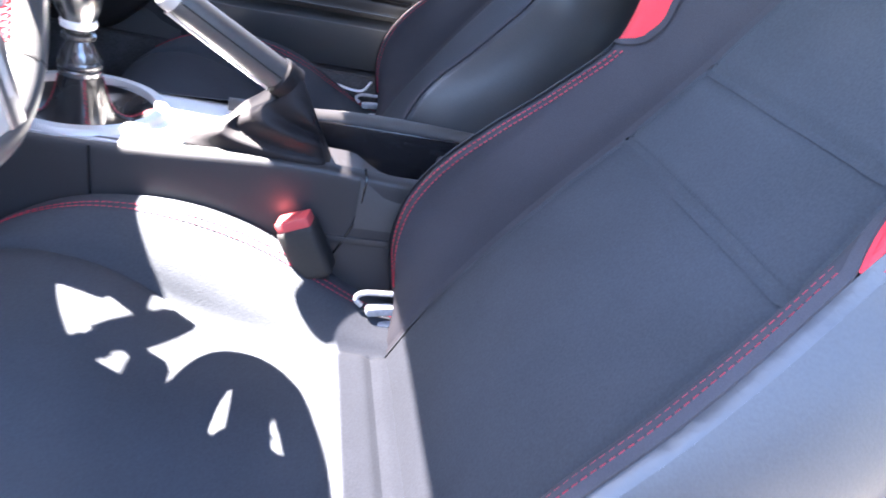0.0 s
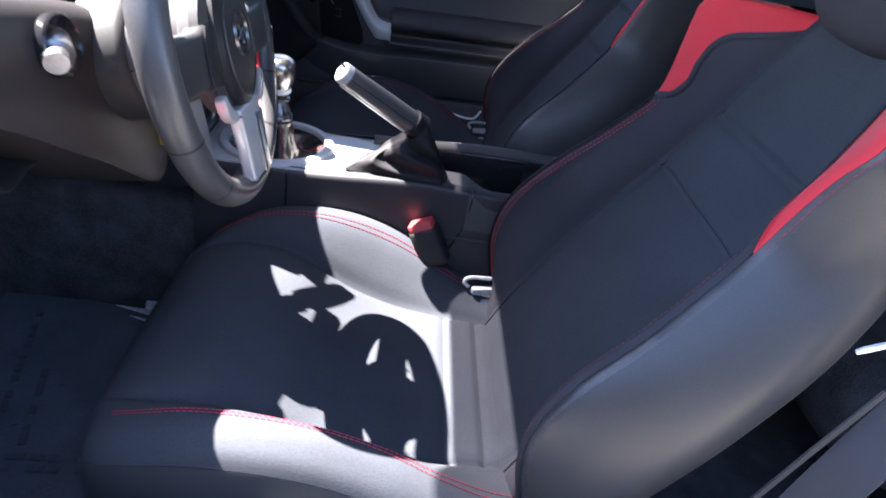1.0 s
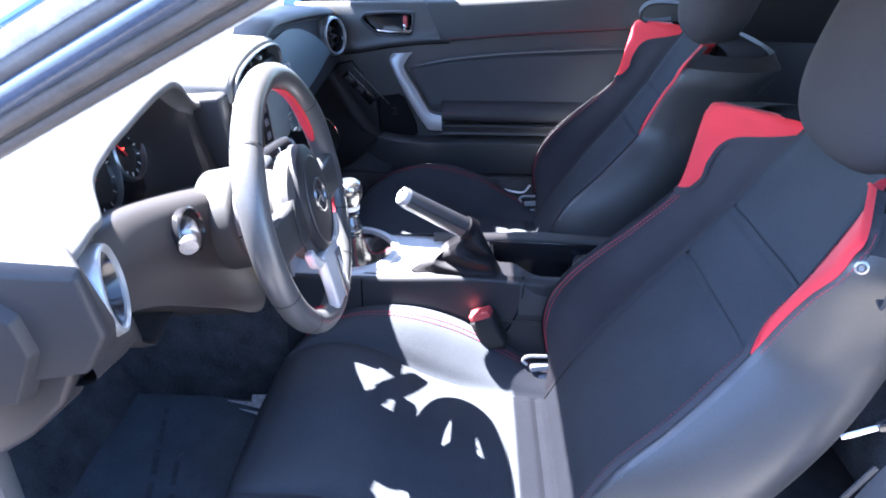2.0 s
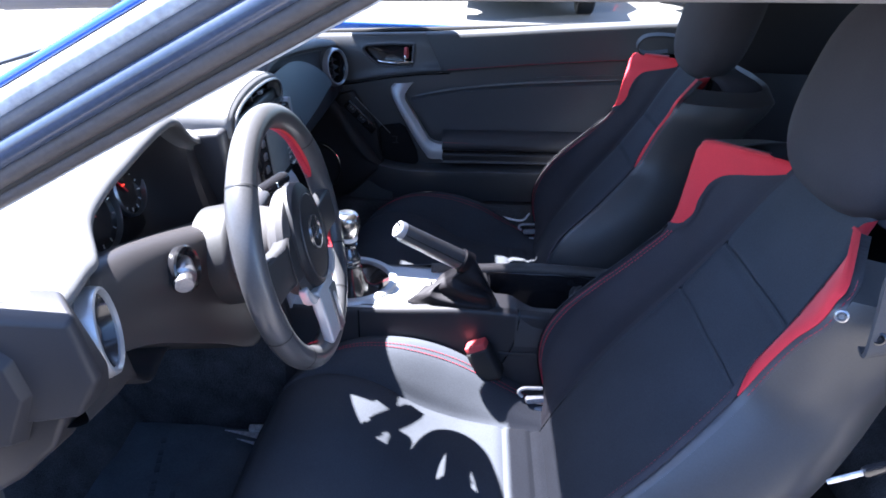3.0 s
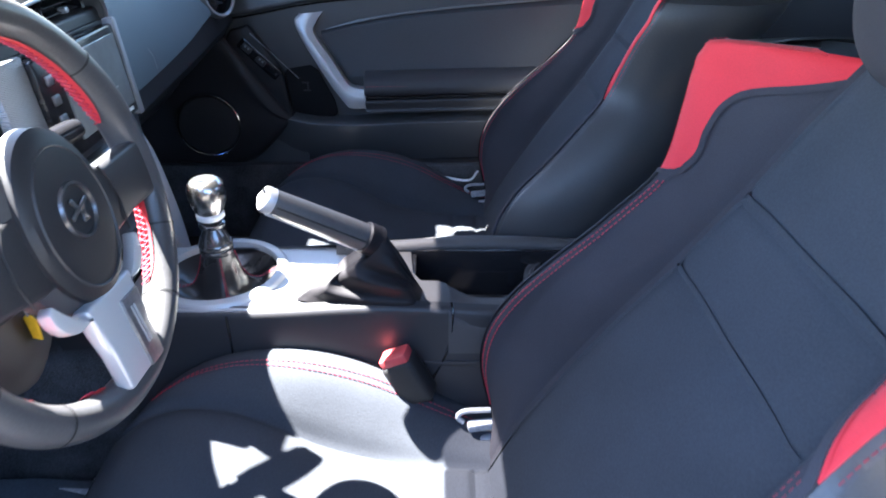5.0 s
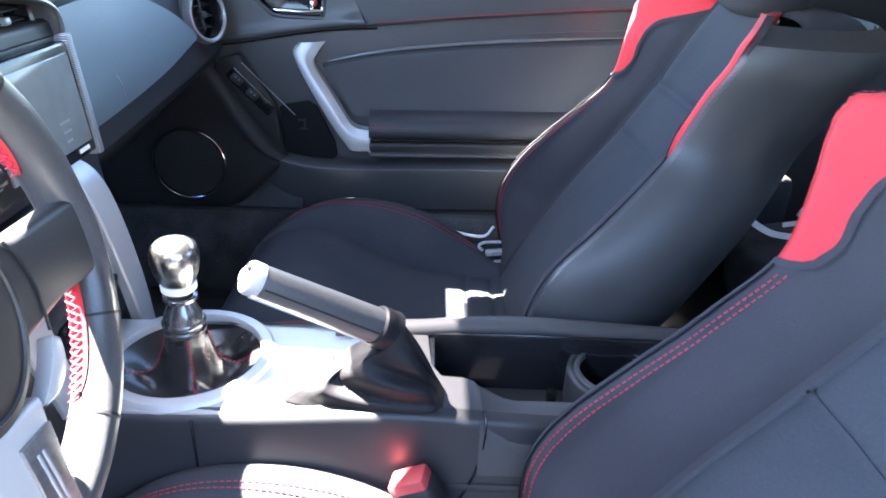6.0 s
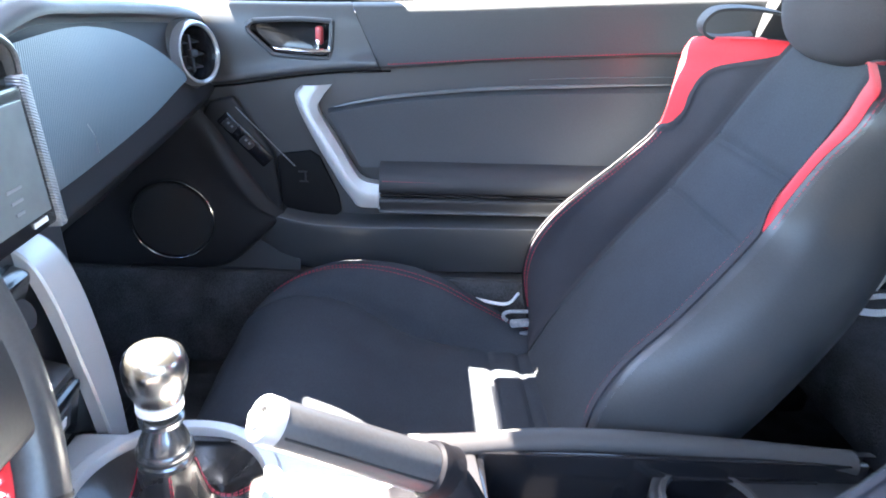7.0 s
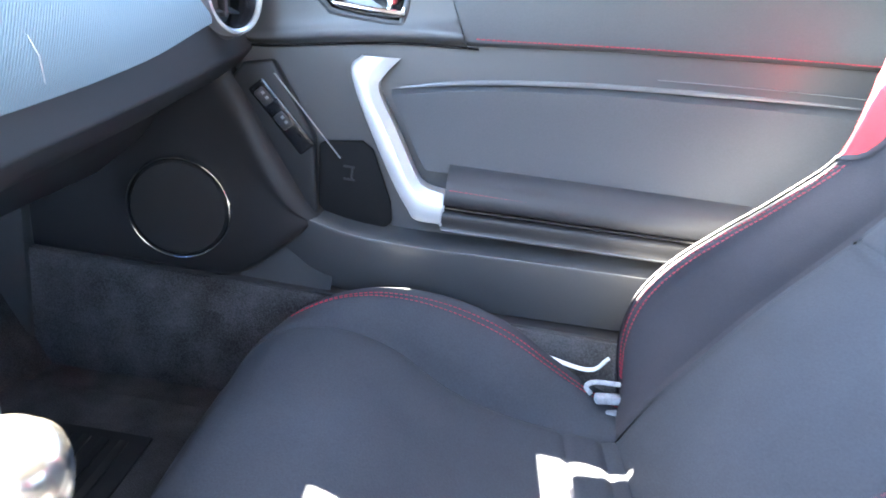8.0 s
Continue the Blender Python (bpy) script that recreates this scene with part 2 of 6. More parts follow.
def lathe(profile, m, sides=32, squash=1.0):
    """Turns (radius, height) pairs round the local z axis."""
    rows = [[Vector((math.cos(2 * math.pi * k / sides) * r, math.sin(2 * math.pi * k / sides) * r * squash, h)) for k in range(sides)] for r, h in profile]
    bm = grid(rows, loop=True)
    bmesh.ops.remove_doubles(bm, verts=bm.verts, dist=1e-6)
    bmesh.ops.recalc_face_normals(bm, faces=bm.faces)
    bmesh.ops.transform(bm, matrix=m, verts=bm.verts)
    return bm


def ball(size, m, power=2.6, n=24):
    """A soft block: a superellipsoid."""
    def pw(c):
        return math.copysign(abs(c) ** (2 / power), c)
    rows = []
    for i in range(n + 1):
        a = -math.pi / 2 + math.pi * i / n
        rows.append([Vector((size[0] * pw(math.cos(a)) * pw(math.cos(b)), size[1] * pw(math.cos(a)) * pw(math.sin(b)), size[2] * pw(math.sin(a)))) for b in [2 * math.pi * k / (2 * n) for k in range(2 * n)]])
    bm = grid(rows, loop=True)
    bmesh.ops.remove_doubles(bm, verts=bm.verts, dist=1e-6)
    bmesh.ops.recalc_face_normals(bm, faces=bm.faces)
    bmesh.ops.transform(bm, matrix=m, verts=bm.verts)
    return bm


def joined(bms):
    out = bmesh.new()
    for b in bms:
        mesh = bpy.data.meshes.new("tmp")
        b.to_mesh(mesh)
        b.free()
        out.from_mesh(mesh)
        bpy.data.meshes.remove(mesh)
    return out


def stitches(path, length=0.0045, gap=0.0022, r=0.0005):
    """A row of short threads along a line."""
    pts = [Vector(p) for p in path]
    out = []
    carry, i = 0.0, 0
    lens = [(b - a).length for a, b in zip(pts, pts[1:])]
    total, s = sum(lens), 0.0

    def at(d):
        for a, b, k in zip(pts, pts[1:], lens):
            if d <= k:
                return a.lerp(b, d / k if k else 0)
            d -= k
        return pts[-1]
    while s + length < total:
        out.append(tube([at(s), at(s + length)], r, 4))
        s += length + gap
    return joined(out)


def frame_of(x_axis, y_axis, at):
    """A pose from two directions and a place."""
    x = Vector(x_axis).normalized()
    z = x.cross(Vector(y_axis)).normalized()
    y = z.cross(x)
    m = Matrix((x, y, z)).transposed().to_4x4()
    m.translation = at
    return m

# ---- seats ----
SEAT_Y, SEAT_GAP, SEAT_BACK = -0.325, 0.74, 0.035
Z_BACK = [0.33, 0.38, 0.42, 0.46, 0.52, 0.57, 0.62, 0.66, 0.72, 0.757, 0.803, 0.835, 0.855, 0.870, 0.881]
ridge_x = table(Z_BACK, [0.040, 0.026, 0.016, 0.008, 0.012, 0.038, 0.086, 0.124, 0.174, 0.188, 0.203, 0.215, 0.223, 0.240, 0.290])
ridge_w = table(Z_BACK, [0.225, 0.238, 0.246, 0.25, 0.252, 0.248, 0.238, 0.226, 0.209, 0.213, 0.226, 0.240, 0.239, 0.222, 0.132])
insert_w = table([0.33, 0.5, 0.6, 0.75, 0.92], [0.150, 0.158, 0.152, 0.128, 0.085])


back_centre = table([0.33, 0.40, 0.49, 0.55, 0.645, 0.74, 0.83, 0.881], [0.014, 0.047, 0.102, 0.140, 0.204, 0.257, 0.297, 0.324])


# the inner wing stands a little further back and nearer the middle than the outer one
inner_x = table([0.33, 0.46, 0.52, 0.57, 0.62, 0.66, 0.70, 0.757, 0.835, 0.881], [0.0, 0.003, 0.008, 0.009, 0.006, 0.010, 0.011, 0.012, 0.010, 0.002])
inner_w = table([0.33, 0.42, 0.46, 0.52, 0.57, 0.62, 0.66, 0.70, 0.757, 0.881], [0.010, 0.020, 0.026, 0.030, 0.031, 0.023, 0.008, -0.010, -0.006, 0.0])


def back_section(z, side, n=44):
    """The outline of the backrest at a height, from its middle round the wing to the middle of its back."""
    xc, xr, hw, hi = back_centre(z), ridge_x(z) + (0.009 * math.exp(-((z - 0.725) / 0.06) ** 2) if side > 0 else 0), ridge_w(z), insert_w(z)
    if side > 0:
        xr, hw = xr + inner_x(z), hw - inner_w(z)
    xb = xc + 0.085
    xo = xr * 0.55 + 0.45 * (0.008 + 0.60 * (z - 0.46))
    d = hw - hi
    dip = 0.006
    c = [(xc, 0), (xc + 0.001, hi * 0.55), (xc - 0.001, hi * 0.9), (xc + dip, hi), (xc + (xr - xc) * 0.22 - 0.004, hi + d * 0.22),
         (xc + (xr - xc) * 0.68 - 0.004, hi + d * 0.62), (xr + 0.004, hw - 0.018), (xr + 0.002, hw - 0.002), (xr + 0.014, hw + 0.012), (xo + 0.052, hw + 0.027),
         ((xo + xb) / 2 + 0.03, hw + 0.030), (xb, hw + 0.002), (xb + 0.03, hw - 0.05), (xb + 0.04, 0)]
    return curve([(x, side * y, z) for x, y in c], n)


N_SEC = 78  # six steps for each of the thirteen spans
SPAN = 6


def back_patch(side, a, b, z0, z1, a_of=None, b_of=None, n=14, rows=30):
    """A piece of the backrest between two places on its outline, and two heights."""
    out = []
    for k in range(rows + 1):
        z = z0 + (z1 - z0) * k / rows
        sec = back_section(z, side, N_SEC)
        lo, hi = (a_of(z) if a_of else a), (b_of(z) if b_of else b)
        row = []
        for j in range(n + 1):
            s = (lo + (hi - lo) * j / n) * SPAN
            i = min(int(s), N_SEC - 1)
            crease = 0.005 * sum(math.exp(-((z - q) / 0.007) ** 2) for q in (0.650, 0.738)) if s < 3 * SPAN else 0
            row.append(sec[i].lerp(sec[i + 1], s - i) + Vector((crease, SEAT_Y, 0)))
        out.append(row)
    return out


X_CUSH = [-0.475, -0.46, -0.43, -0.39, -0.33, -0.28, -0.2, -0.13, -0.06, 0.0, 0.05]
cush_ridge = table(X_CUSH, [0.345, 0.372, 0.405, 0.432, 0.455, 0.461, 0.455, 0.432, 0.392, 0.362, 0.350])
cush_mid = table(X_CUSH, [0.345, 0.380, 0.408, 0.422, 0.424, 0.411, 0.371, 0.352, 0.345, 0.343, 0.343])
cush_w = table(X_CUSH, [0.140, 0.172, 0.204, 0.224, 0.236, 0.240, 0.242, 0.242, 0.240, 0.235, 0.23])
cush_in = table(X_CUSH, [0.115, 0.140, 0.160, 0.172, 0.174, 0.172, 0.164, 0.158, 0.152, 0.148, 0.145])


def cushion_section(x, side, n=N_SEC):
    zm, zr, hw, hi = cush_mid(x), cush_ridge(x), cush_w(x), cush_in(x)
    d = hw - hi
    c = [(0, zm), (hi * 0.5, zm), (hi * 0.9, zm + 0.001), (hi, zm - 0.005), (hi + d * 0.2, zm + (zr - zm) * 0.3 + 0.002), (hi + d * 0.55, zm + (zr - zm) * 0.78 + 0.003),
         (hw - 0.010, zr), (hw + 0.010, zr - 0.004), (hw + 0.026, zr - 0.022), (hw + 0.034, (zr + 0.27) / 2 + 0.02), (hw + 0.034, 0.29), (hw + 0.02, 0.25)]
    return curve([(x, side * y, z) for y, z in c], n)


def cushion_patch(side, a, b, x0, x1, n=14, rows=40):
    out = []
    for k in range(rows + 1):
        x = x0 + (x1 - x0) * k / rows
        sec = cushion_section(x, side, 66)
        row = []
        for j in range(n + 1):
            s = (a + (b - a) * j / n) * SPAN
            i = min(int(s), 65)
            crease = 0.004 * sum(math.exp(-((x - q) / 0.006) ** 2) for q in (-0.05, 0.001)) if s < 3 * SPAN else 0
            row.append(sec[i].lerp(sec[i + 1], s - i) + Vector((0, SEAT_Y, -crease)))
        out.append(row)
    return out


def build_seat():
    seat = thing("bucket_seat", (0, SEAT_Y, 0.2), "black suede and leatherette sports bucket seat with red shoulder panels", "car seat", "front seats")
    core = (0.12, SEAT_Y, 0.6)
    # middle of the backrest in three sewn fields
    for z0, z1 in ((0.33, 0.650), (0.650, 0.738), (0.738, 0.881)):
        left, right = back_patch(-1, 0, 3, z0, z1, n=10, rows=30), back_patch(1, 0, 3, z0, z1, n=10, rows=30)
        part("backrest_insert", tucked(grid([list(reversed(l)) + r[1:] for l, r in zip(left, right)]), core, 0.007, 0.003), M_SUEDE, seat, "black suede insert field")
    for side in (-1, 1):
        # red panel along the shoulder, its inner edge following the wing
        tip = 0.731 if side > 0 else 0.714
        inner = table([0.732, 0.736, 0.742, 0.752, 0.79, 0.818, 0.838, 0.853, 0.864, 0.881], [6.9, 6.1, 5.4, 5.1, 5.0, 4.85, 4.45, 3.7, 3.15, 3.03]) if side > 0 else table([0.714, 0.73, 0.755, 0.79, 0.83, 0.85, 0.865, 0.881], [7.1, 6.6, 5.9, 4.8, 3.9, 3.5, 3.1, 3.03])
        part("backrest_wing", tucked(grid(back_patch(side, 3, 0, 0.33, 0.881, b_of=lambda z: 7.15 if z < tip else inner(z), n=26, rows=110)), core, 0.007, 0.003), M_CLOTH, seat, "black cloth side wing")
        part("shoulder_panel", tucked(grid(back_patch(side, 0, 7.15, tip + 0.001, 0.881, a_of=lambda z: inner(z), n=14, rows=40)), core, 0.003, 0.001), M_RED, seat, "bright red cloth shoulder panel")
        part("wing_edge", tucked(grid(back_patch(side, 7.15, 7.75, 0.33, 0.881, n=6, rows=50)), core, 0.004, 0.0015), M_CREASE, seat, "creased leatherette edge strip")
        part("side_panel", tucked(grid(back_patch(side, 7.75, 12, 0.34, 0.876, n=22, rows=36)), core, 0.006, 0.002), M_LEATHER, seat, "black leatherette side panel")
        for off in ((5.75, 6.20) if side > 0 else (6.10, 6.50)):
            proud = Vector((-0.0020, -0.0012, 0.0006)) if side > 0 else None
            line = [r[0] + (proud or (r[0] - Vector(core)).normalized() * 0.0020) for r in back_patch(side, off, off + 0.01, 0.40, tip - 0.003, n=1, rows=60)]
            part("stitching", stitches(line, 0.0040, 0.0022, r=0.00075), M_STITCH, seat, "red thread stitching")
        line = [r[0] + (r[0] - Vector(core)).normalized() * 0.0015 for r in back_patch(side, 7.5, 7.51, 0.72, 0.871, n=1, rows=40)]
        part("stitching", stitches(line, r=0.0004), M_STITCH, seat, "red thread stitching")
    back = [l + r[::-1][1:] for l, r in zip(back_patch(-1, 12, 13, 0.34, 0.876, n=8, rows=10), back_patch(1, 12, 13, 0.34, 0.876, n=8, rows=10))]
    part("back_panel", facing(grid(back), core), M_LEATHER, seat)
    # top of the backrest, rolled over from front to back
    rows = []
    for k in range(9):
        t = k / 8
        a = math.pi * t
        row = []
        for j in range(-12, 13):
            y = 0.165 * j / 12
            z_edge = 0.876 - 0.05 * max(0, (abs(y) - 0.11) / 0.055) ** 2 * 0.6
            x0 = back_centre(0.876) + 0.004 + 0.02 * (abs(y) / 0.165) ** 2
            x1 = back_centre(0.876) + 0.11
            row.append(Vector((x0 + (x1 - x0) * (1 - math.cos(a)) / 2, SEAT_Y + y, z_edge + 0.018 * math.sin(a) - 0.012 * t)))
        rows.append(row)
    part("backrest_top", facing(grid(rows), core), M_CLOTH, seat)
    # cushion
    core = (-0.2, SEAT_Y, 0.25)
    for x0, x1 in ((-0.47, -0.05), (-0.05, 0.001), (0.001, 0.06)):
        left, right = cushion_patch(-1, 0, 3, x0, x1, 10, 70 if x1 < -0.04 else 16), cushion_patch(1, 0, 3, x0, x1, 10, 70 if x1 < -0.04 else 16)
        part("cushion_insert", tucked(grid([list(reversed(l)) + r[1:] for l, r in zip(left, right)]), core, 0.003, 0.001), M_SUEDE, seat, "black suede cushion field")
    for side in (-1, 1):
        part("cushion_wing", tucked(grid(cushion_patch(side, 3, 8.2, -0.47, 0.05, 24, 44)), core, 0.006, 0.002), M_SUEDE, seat, "black suede thigh bolster")
        part("cushion_side", tucked(grid(cushion_patch(side, 8.22, 11, -0.465, 0.05, 10, 30)), core, 0.004, 0.002), M_LEATHER, seat)
        for off in (5.30, 5.60):
            line = [r[0] + Vector((0, 0, 0.0014)) for r in cushion_patch(side, off, off + 0.01, -0.42, 0.03, 1, 60)]
            part("stitching", stitches(line, r=0.00065), M_STITCH, seat, "red thread stitching")
    # nose under the thighs
    rows = []
    for j in range(-16, 17):
        y = 0.175 * j / 16
        zt = cush_mid(-0.465) + 0.004 * (abs(y) / 0.2) ** 2
        pull = 0.02 * (abs(y) / 0.175) ** 4
        rows.append(curve([(-0.462 + pull, SEAT_Y + y, zt - 0.002), (-0.478 + pull, SEAT_Y + y, zt - 0.02), (-0.482 + pull, SEAT_Y + y, zt - 0.05), (-0.465 + pull, SEAT_Y + y, 0.25)], 10))
    part("cushion_nose", tucked(grid(rows), core, 0.004, 0.002), M_SUEDE, seat)
    for side in (-1, 1):
        part("seat_base", box((0.46, 0.022, 0.075), pose(-0.17, SEAT_Y + side * 0.272, 0.262, 0, 2, 0), 0.01), M_PLASTIC, seat, "dark plastic base trim")
        part("seat_rail", box((0.52, 0.03, 0.03), pose(-0.18, SEAT_Y + side * 0.19, 0.215), 0.004), M_RUBBER, seat, "dark steel slide rail")
    part("cushion_pan", box((0.44, 0.46, 0.03), pose(-0.2, SEAT_Y, 0.25), 0.01), M_PLASTIC, seat)
    # headrest on two posts
    head = part("headrest", ball((0.060, 0.138, 0.132), pose(0.354, SEAT_Y, 0.992, 0, 14, 0), 2.7, 26), M_CLOTH, seat, "black cloth headrest")
    for side in (-1, 1):
        part("headrest_post", tube([(0.340, SEAT_Y + side * 0.06, 0.83), (0.350, SEAT_Y + side * 0.06, 0.94)], 0.006), M_CHROME, head)
    # recliner metal showing where cushion and backrest meet
    by = SEAT_Y + 0.197
    part("recliner_bracket", joined([tube(curve([(0.024, by + 0.004, 0.392), (-0.010, by + 0.004, 0.390), (-0.020, by + 0.002, 0.382), (-0.012, by, 0.374)], 10), 0.0035, 8), box((0.036, 0.014, 0.013), pose(0.011, by - 0.003, 0.372, 0, -4, 6), 0.004), box((0.028, 0.012, 0.011), pose(0.021, by - 0.008, 0.352, 0, -4, 8), 0.004)]), M_FLANGE, seat, "bare metal recliner bracket")
    return seat


driver_seat = build_seat()
copy_thing(driver_seat, pose(SEAT_BACK, SEAT_Y + SEAT_GAP, 0.2))
# worn slide rail showing in the driver footwell
rail = part("rail_end", extruded([(-0.587, 0.195), (-0.520, 0.178), (-0.470, 0.176), (-0.470, 0.190), (-0.520, 0.192)], pose(0, SEAT_Y, 0.254), 0.003, 0.0006), M_BARE, driver_seat, "bright worn end of the slide rail")
part("rail_blade", extruded([(-0.560, 0.181), (-0.50, 0.160), (-0.47, 0.158), (-0.47, 0.166), (-0.50, 0.170)], pose(0, SEAT_Y, 0.247), 0.003, 0.0006), M_BARE, rail)
part("rail_blade", box((0.040, 0.012, 0.012), pose(-0.520, SEAT_Y + 0.204, 0.254, 0, 3, 8), 0.002), M_BARE, rail)

# ---- ground and car shell ----
MID = 0.05  # the car's middle line


def plane_of(x0, x1, y0, y1, z, n=1):
    return grid([[Vector((x0 + (x1 - x0) * i / n, y0 + (y1 - y0) * j / n, z)) for i in range(n + 1)] for j in range(n + 1)])


ground = part("ground", plane_of(-600, 600, -600, 600, 0.0, 8), M_ASPHALT)
tagged(ground, "pale sunlit asphalt of a car park", "ground", kind="structure")

shell = thing("car_body", (0, MID, 0.15), "blue coupe body shell with black inner trim around the cabin", "car body", kind="structure")
part("floor_pan", box((2.6, 1.44, 0.03), pose(0.05, MID, 0.185), 0.005), M_CARPET, shell, "black carpeted floor")
for side in (-1, 1):
    part("rocker_sill", box((1.9, 0.11, 0.2), pose(-0.05, MID + side * 0.755, 0.285), 0.02, 3), M_BLUE, shell, "blue painted door sill")
    part("scuff_plate", box((1.15, 0.07, 0.012), pose(-0.1, MID + side * 0.715, 0.393), 0.004), M_PLASTIC, shell, "dark plastic scuff plate")
    part("inner_sill", box((1.9, 0.02, 0.22), pose(-0.05, MID + side * 0.685, 0.285), 0.006), M_CARPET, shell, "dark carpeted inner sill")
    part("kick_panel", box((0.62 if side < 0 else 0.42, 0.03, 0.50), pose(-0.93 if side < 0 else -1.02, MID + side * 0.681, 0.446), 0.01), M_SKIN, shell, "dark kick panel")
part("tunnel", box((2.2, 0.17, 0.26), pose(0.1, 0.02, 0.30), 0.03, 3), M_CARPET, shell, "carpeted transmission tunnel")
part("toe_board", box((0.03, 1.44, 0.62), pose(-0.93, MID, 0.42, 0, -30, 0), 0.005), M_CARPET, shell)
part("firewall", box((0.03, 1.5, 0.4), pose(-1.2, MID, 0.66), 0.005), M_PLASTIC, shell)
part("rear_bulkhead", box((0.03, 1.44, 0.85), pose(1.15, MID, 0.6, 0, 14, 0), 0.005), M_CARPET, shell)
# roof and its lining
rows = []
for i in (0.3865, 0.72, 0.80, *range(1, 15)):
    x = -0.48 + 1.63 * i / 14
    top = 1.195 + 0.075 * math.sin(math.pi * (i / 14) * 0.8 + 0.25) - 0.12 * (i / 14) ** 3
    wide = 0.618 + 0.052 * min(1, max(0, (x - 0.2) / 0.3, (-0.31 - x) / 0.06))
    wide = 0.595 if i < 0.76 else wide  # stops short of the rail at the windscreen corner, to pass a slit of sun
    rows.append([Vector((x, MID + (wide if j > 0 else 0.67) * j / 8, top - 0.075 * (abs(j) / 8) ** 2.5)) for j in range(-8, 9)])
part("roof", facing(grid([[p + Vector((0, 0, 0.03)) for p in r] for r in rows]), (0.3, MID, 0.6)), M_BLUE, shell, "blue painted roof")
part("headliner", facing(grid(rows), (0.3, MID, 3)), M_LINER, shell, "pale grey headliner")
part("windscreen_header", box((0.03, 0.77, 0.024), pose(-0.425, -0.135, 1.212, 0, 22, 0), 0.008), M_LINER, shell)
# passenger half made wider to cut the sun patch to size
part("windscreen_header", box((0.112, 0.404, 0.024), pose(-0.457, 0.452, 1.197, 0, 22, 0), 0.008), M_LINER, shell, "unseen header, widened to trim the passenger side's sun")
for y0, y1, xa, xb in ((MID - 0.58, 0.25, -0.437, -0.520), (0.251, MID + 0.58, -0.490, -0.506)):
    za, zb = 1.386 + 0.385 * xa, 1.386 + 0.385 * xb
    part("tint_band", grid([[Vector((xa, y0, za)), Vector((xa, y1, za))], [Vector((xb, y0, zb)), Vector((xb, y1, zb))]]), M_TINT, shell, "tinted band along the windscreen top")
screen = part("windscreen", grid([[Vector((-0.507, MID - 0.58, 1.1895)), Vector((-0.507, MID + 0.58, 1.1895))], [Vector((-0.95, MID - 0.62, 1.03)), Vector((-0.95, MID + 0.62, 1.03))], [Vector((-1.22, MID - 0.68, 0.865)), Vector((-1.22, MID + 0.68, 0.865))]]), M_GLASS, shell, "clear windscreen glass")
screen.visible_shadow = False
# windscreen pillar beside the open door: painted outside, rubber seal, dark inner trim
P0, P1 = Vector((-0.90, -0.69, 0.735)), Vector((0.06, -0.635, 1.262))
along = (P1 - P0).normalized()
for nm, dy, dz, h, mat, lab in (("pillar_skin", -0.004, 0.0815, 0.0050, M_BLUE, "blue painted windscreen pillar"), ("pillar_joint", -0.007, 0.0765, 0.0030, M_RUBBER, "black body joint"),
                                ("pillar_flange", -0.011, 0.0665, 0.0095, M_FLANGE, "pale speckled pillar flange"), ("pillar_seal", -0.014, 0.0510, 0.0090, M_SEAL, "dark rubber door seal"),
                                ("pillar_cover", -0.018, 0.0355, 0.0095, M_BAND, "glossy blue-black pillar cover"), ("pillar_trim", -0.014, 0.0210, 0.0080, M_SEAL, "brown-grey inner trim"),
                                ("pillar_lip", -0.012, 0.0125, 0.0035, M_RUBBER, "black rubber lip"), ("pillar_trim", -0.006, 0.0055, 0.0065, M_SEAL, "brown-grey inner trim"), ("pillar_edge", -0.006, -0.0015, 0.0016, M_FLANGE, "pale trim edge")):
    o = Vector((0, dy, dz))
    part(nm, tube(curve([P0 + o, (P0 + P1) / 2 + o + Vector((0, 0, 0.004)), P1 + o], 16), h, 16, 1.0), mat, shell, lab)
# far pillar and rear quarter, passenger side
part("far_pillar", tube(curve([(-1.16, MID + 0.69, 0.86), (-0.9, MID + 0.69, 1.00), (-0.52, MID + 0.67, 1.13)], 10), 0.06, 12, 0.8), M_PLASTIC, shell)
for side in (-1, 1):
    part("quarter_panel", box((0.62, 0.03, 0.66), pose(0.82, MID + side * 0.70, 0.52), 0.01), M_PLASTIC, shell, "dark rear side trim")
    part("rear_pillar", box((0.10, 0.05, 0.42), pose(0.50, MID + side * 0.655, 1.02, side * 14, 14, 0), 0.015), M_PLASTIC, shell, "dark centre pillar trim")
    if side < 0:
        line, thick = [(-0.52, MID - 0.62, 1.135), (-0.1, MID - 0.655, 1.16), (0.5, MID - 0.67, 1.165), (1.15, MID - 0.62, 1.08)], 0.048
    else:
        # path and thickness set to shape sun on the seat wing and door
        line, thick = [(-0.58, MID + 0.69, 1.11), (-0.42, MID + 0.70, 1.14), (-0.30, MID + 0.653, 1.15), (-0.20, MID + 0.637, 1.155), (-0.08, MID + 0.630, 1.16), (0.12, MID + 0.612, 1.165), (0.5, MID + 0.67, 1.15), (1.15, MID + 0.60, 1.08)], [0.094] * 4 + [0.045] * 9 + [0.065] * 4
    part("rail", tube(curve(line, 16), thick, 12, 0.85), M_LINER, shell)
    part("quarter_sail", box((0.62, 0.04, 0.36), pose(0.86, MID + side * 0.655, 0.99, side * 14, 0, 0), 0.01), M_PLASTIC, shell)
# added box that keeps stray sun off the floor behind the passenger seat
part("sun_block", box((0.24, 0.16, 0.36), pose(0.50, MID + 0.635, 0.37), 0.02), M_PLASTIC, shell, "dark block added to stop stray sun behind the seat")
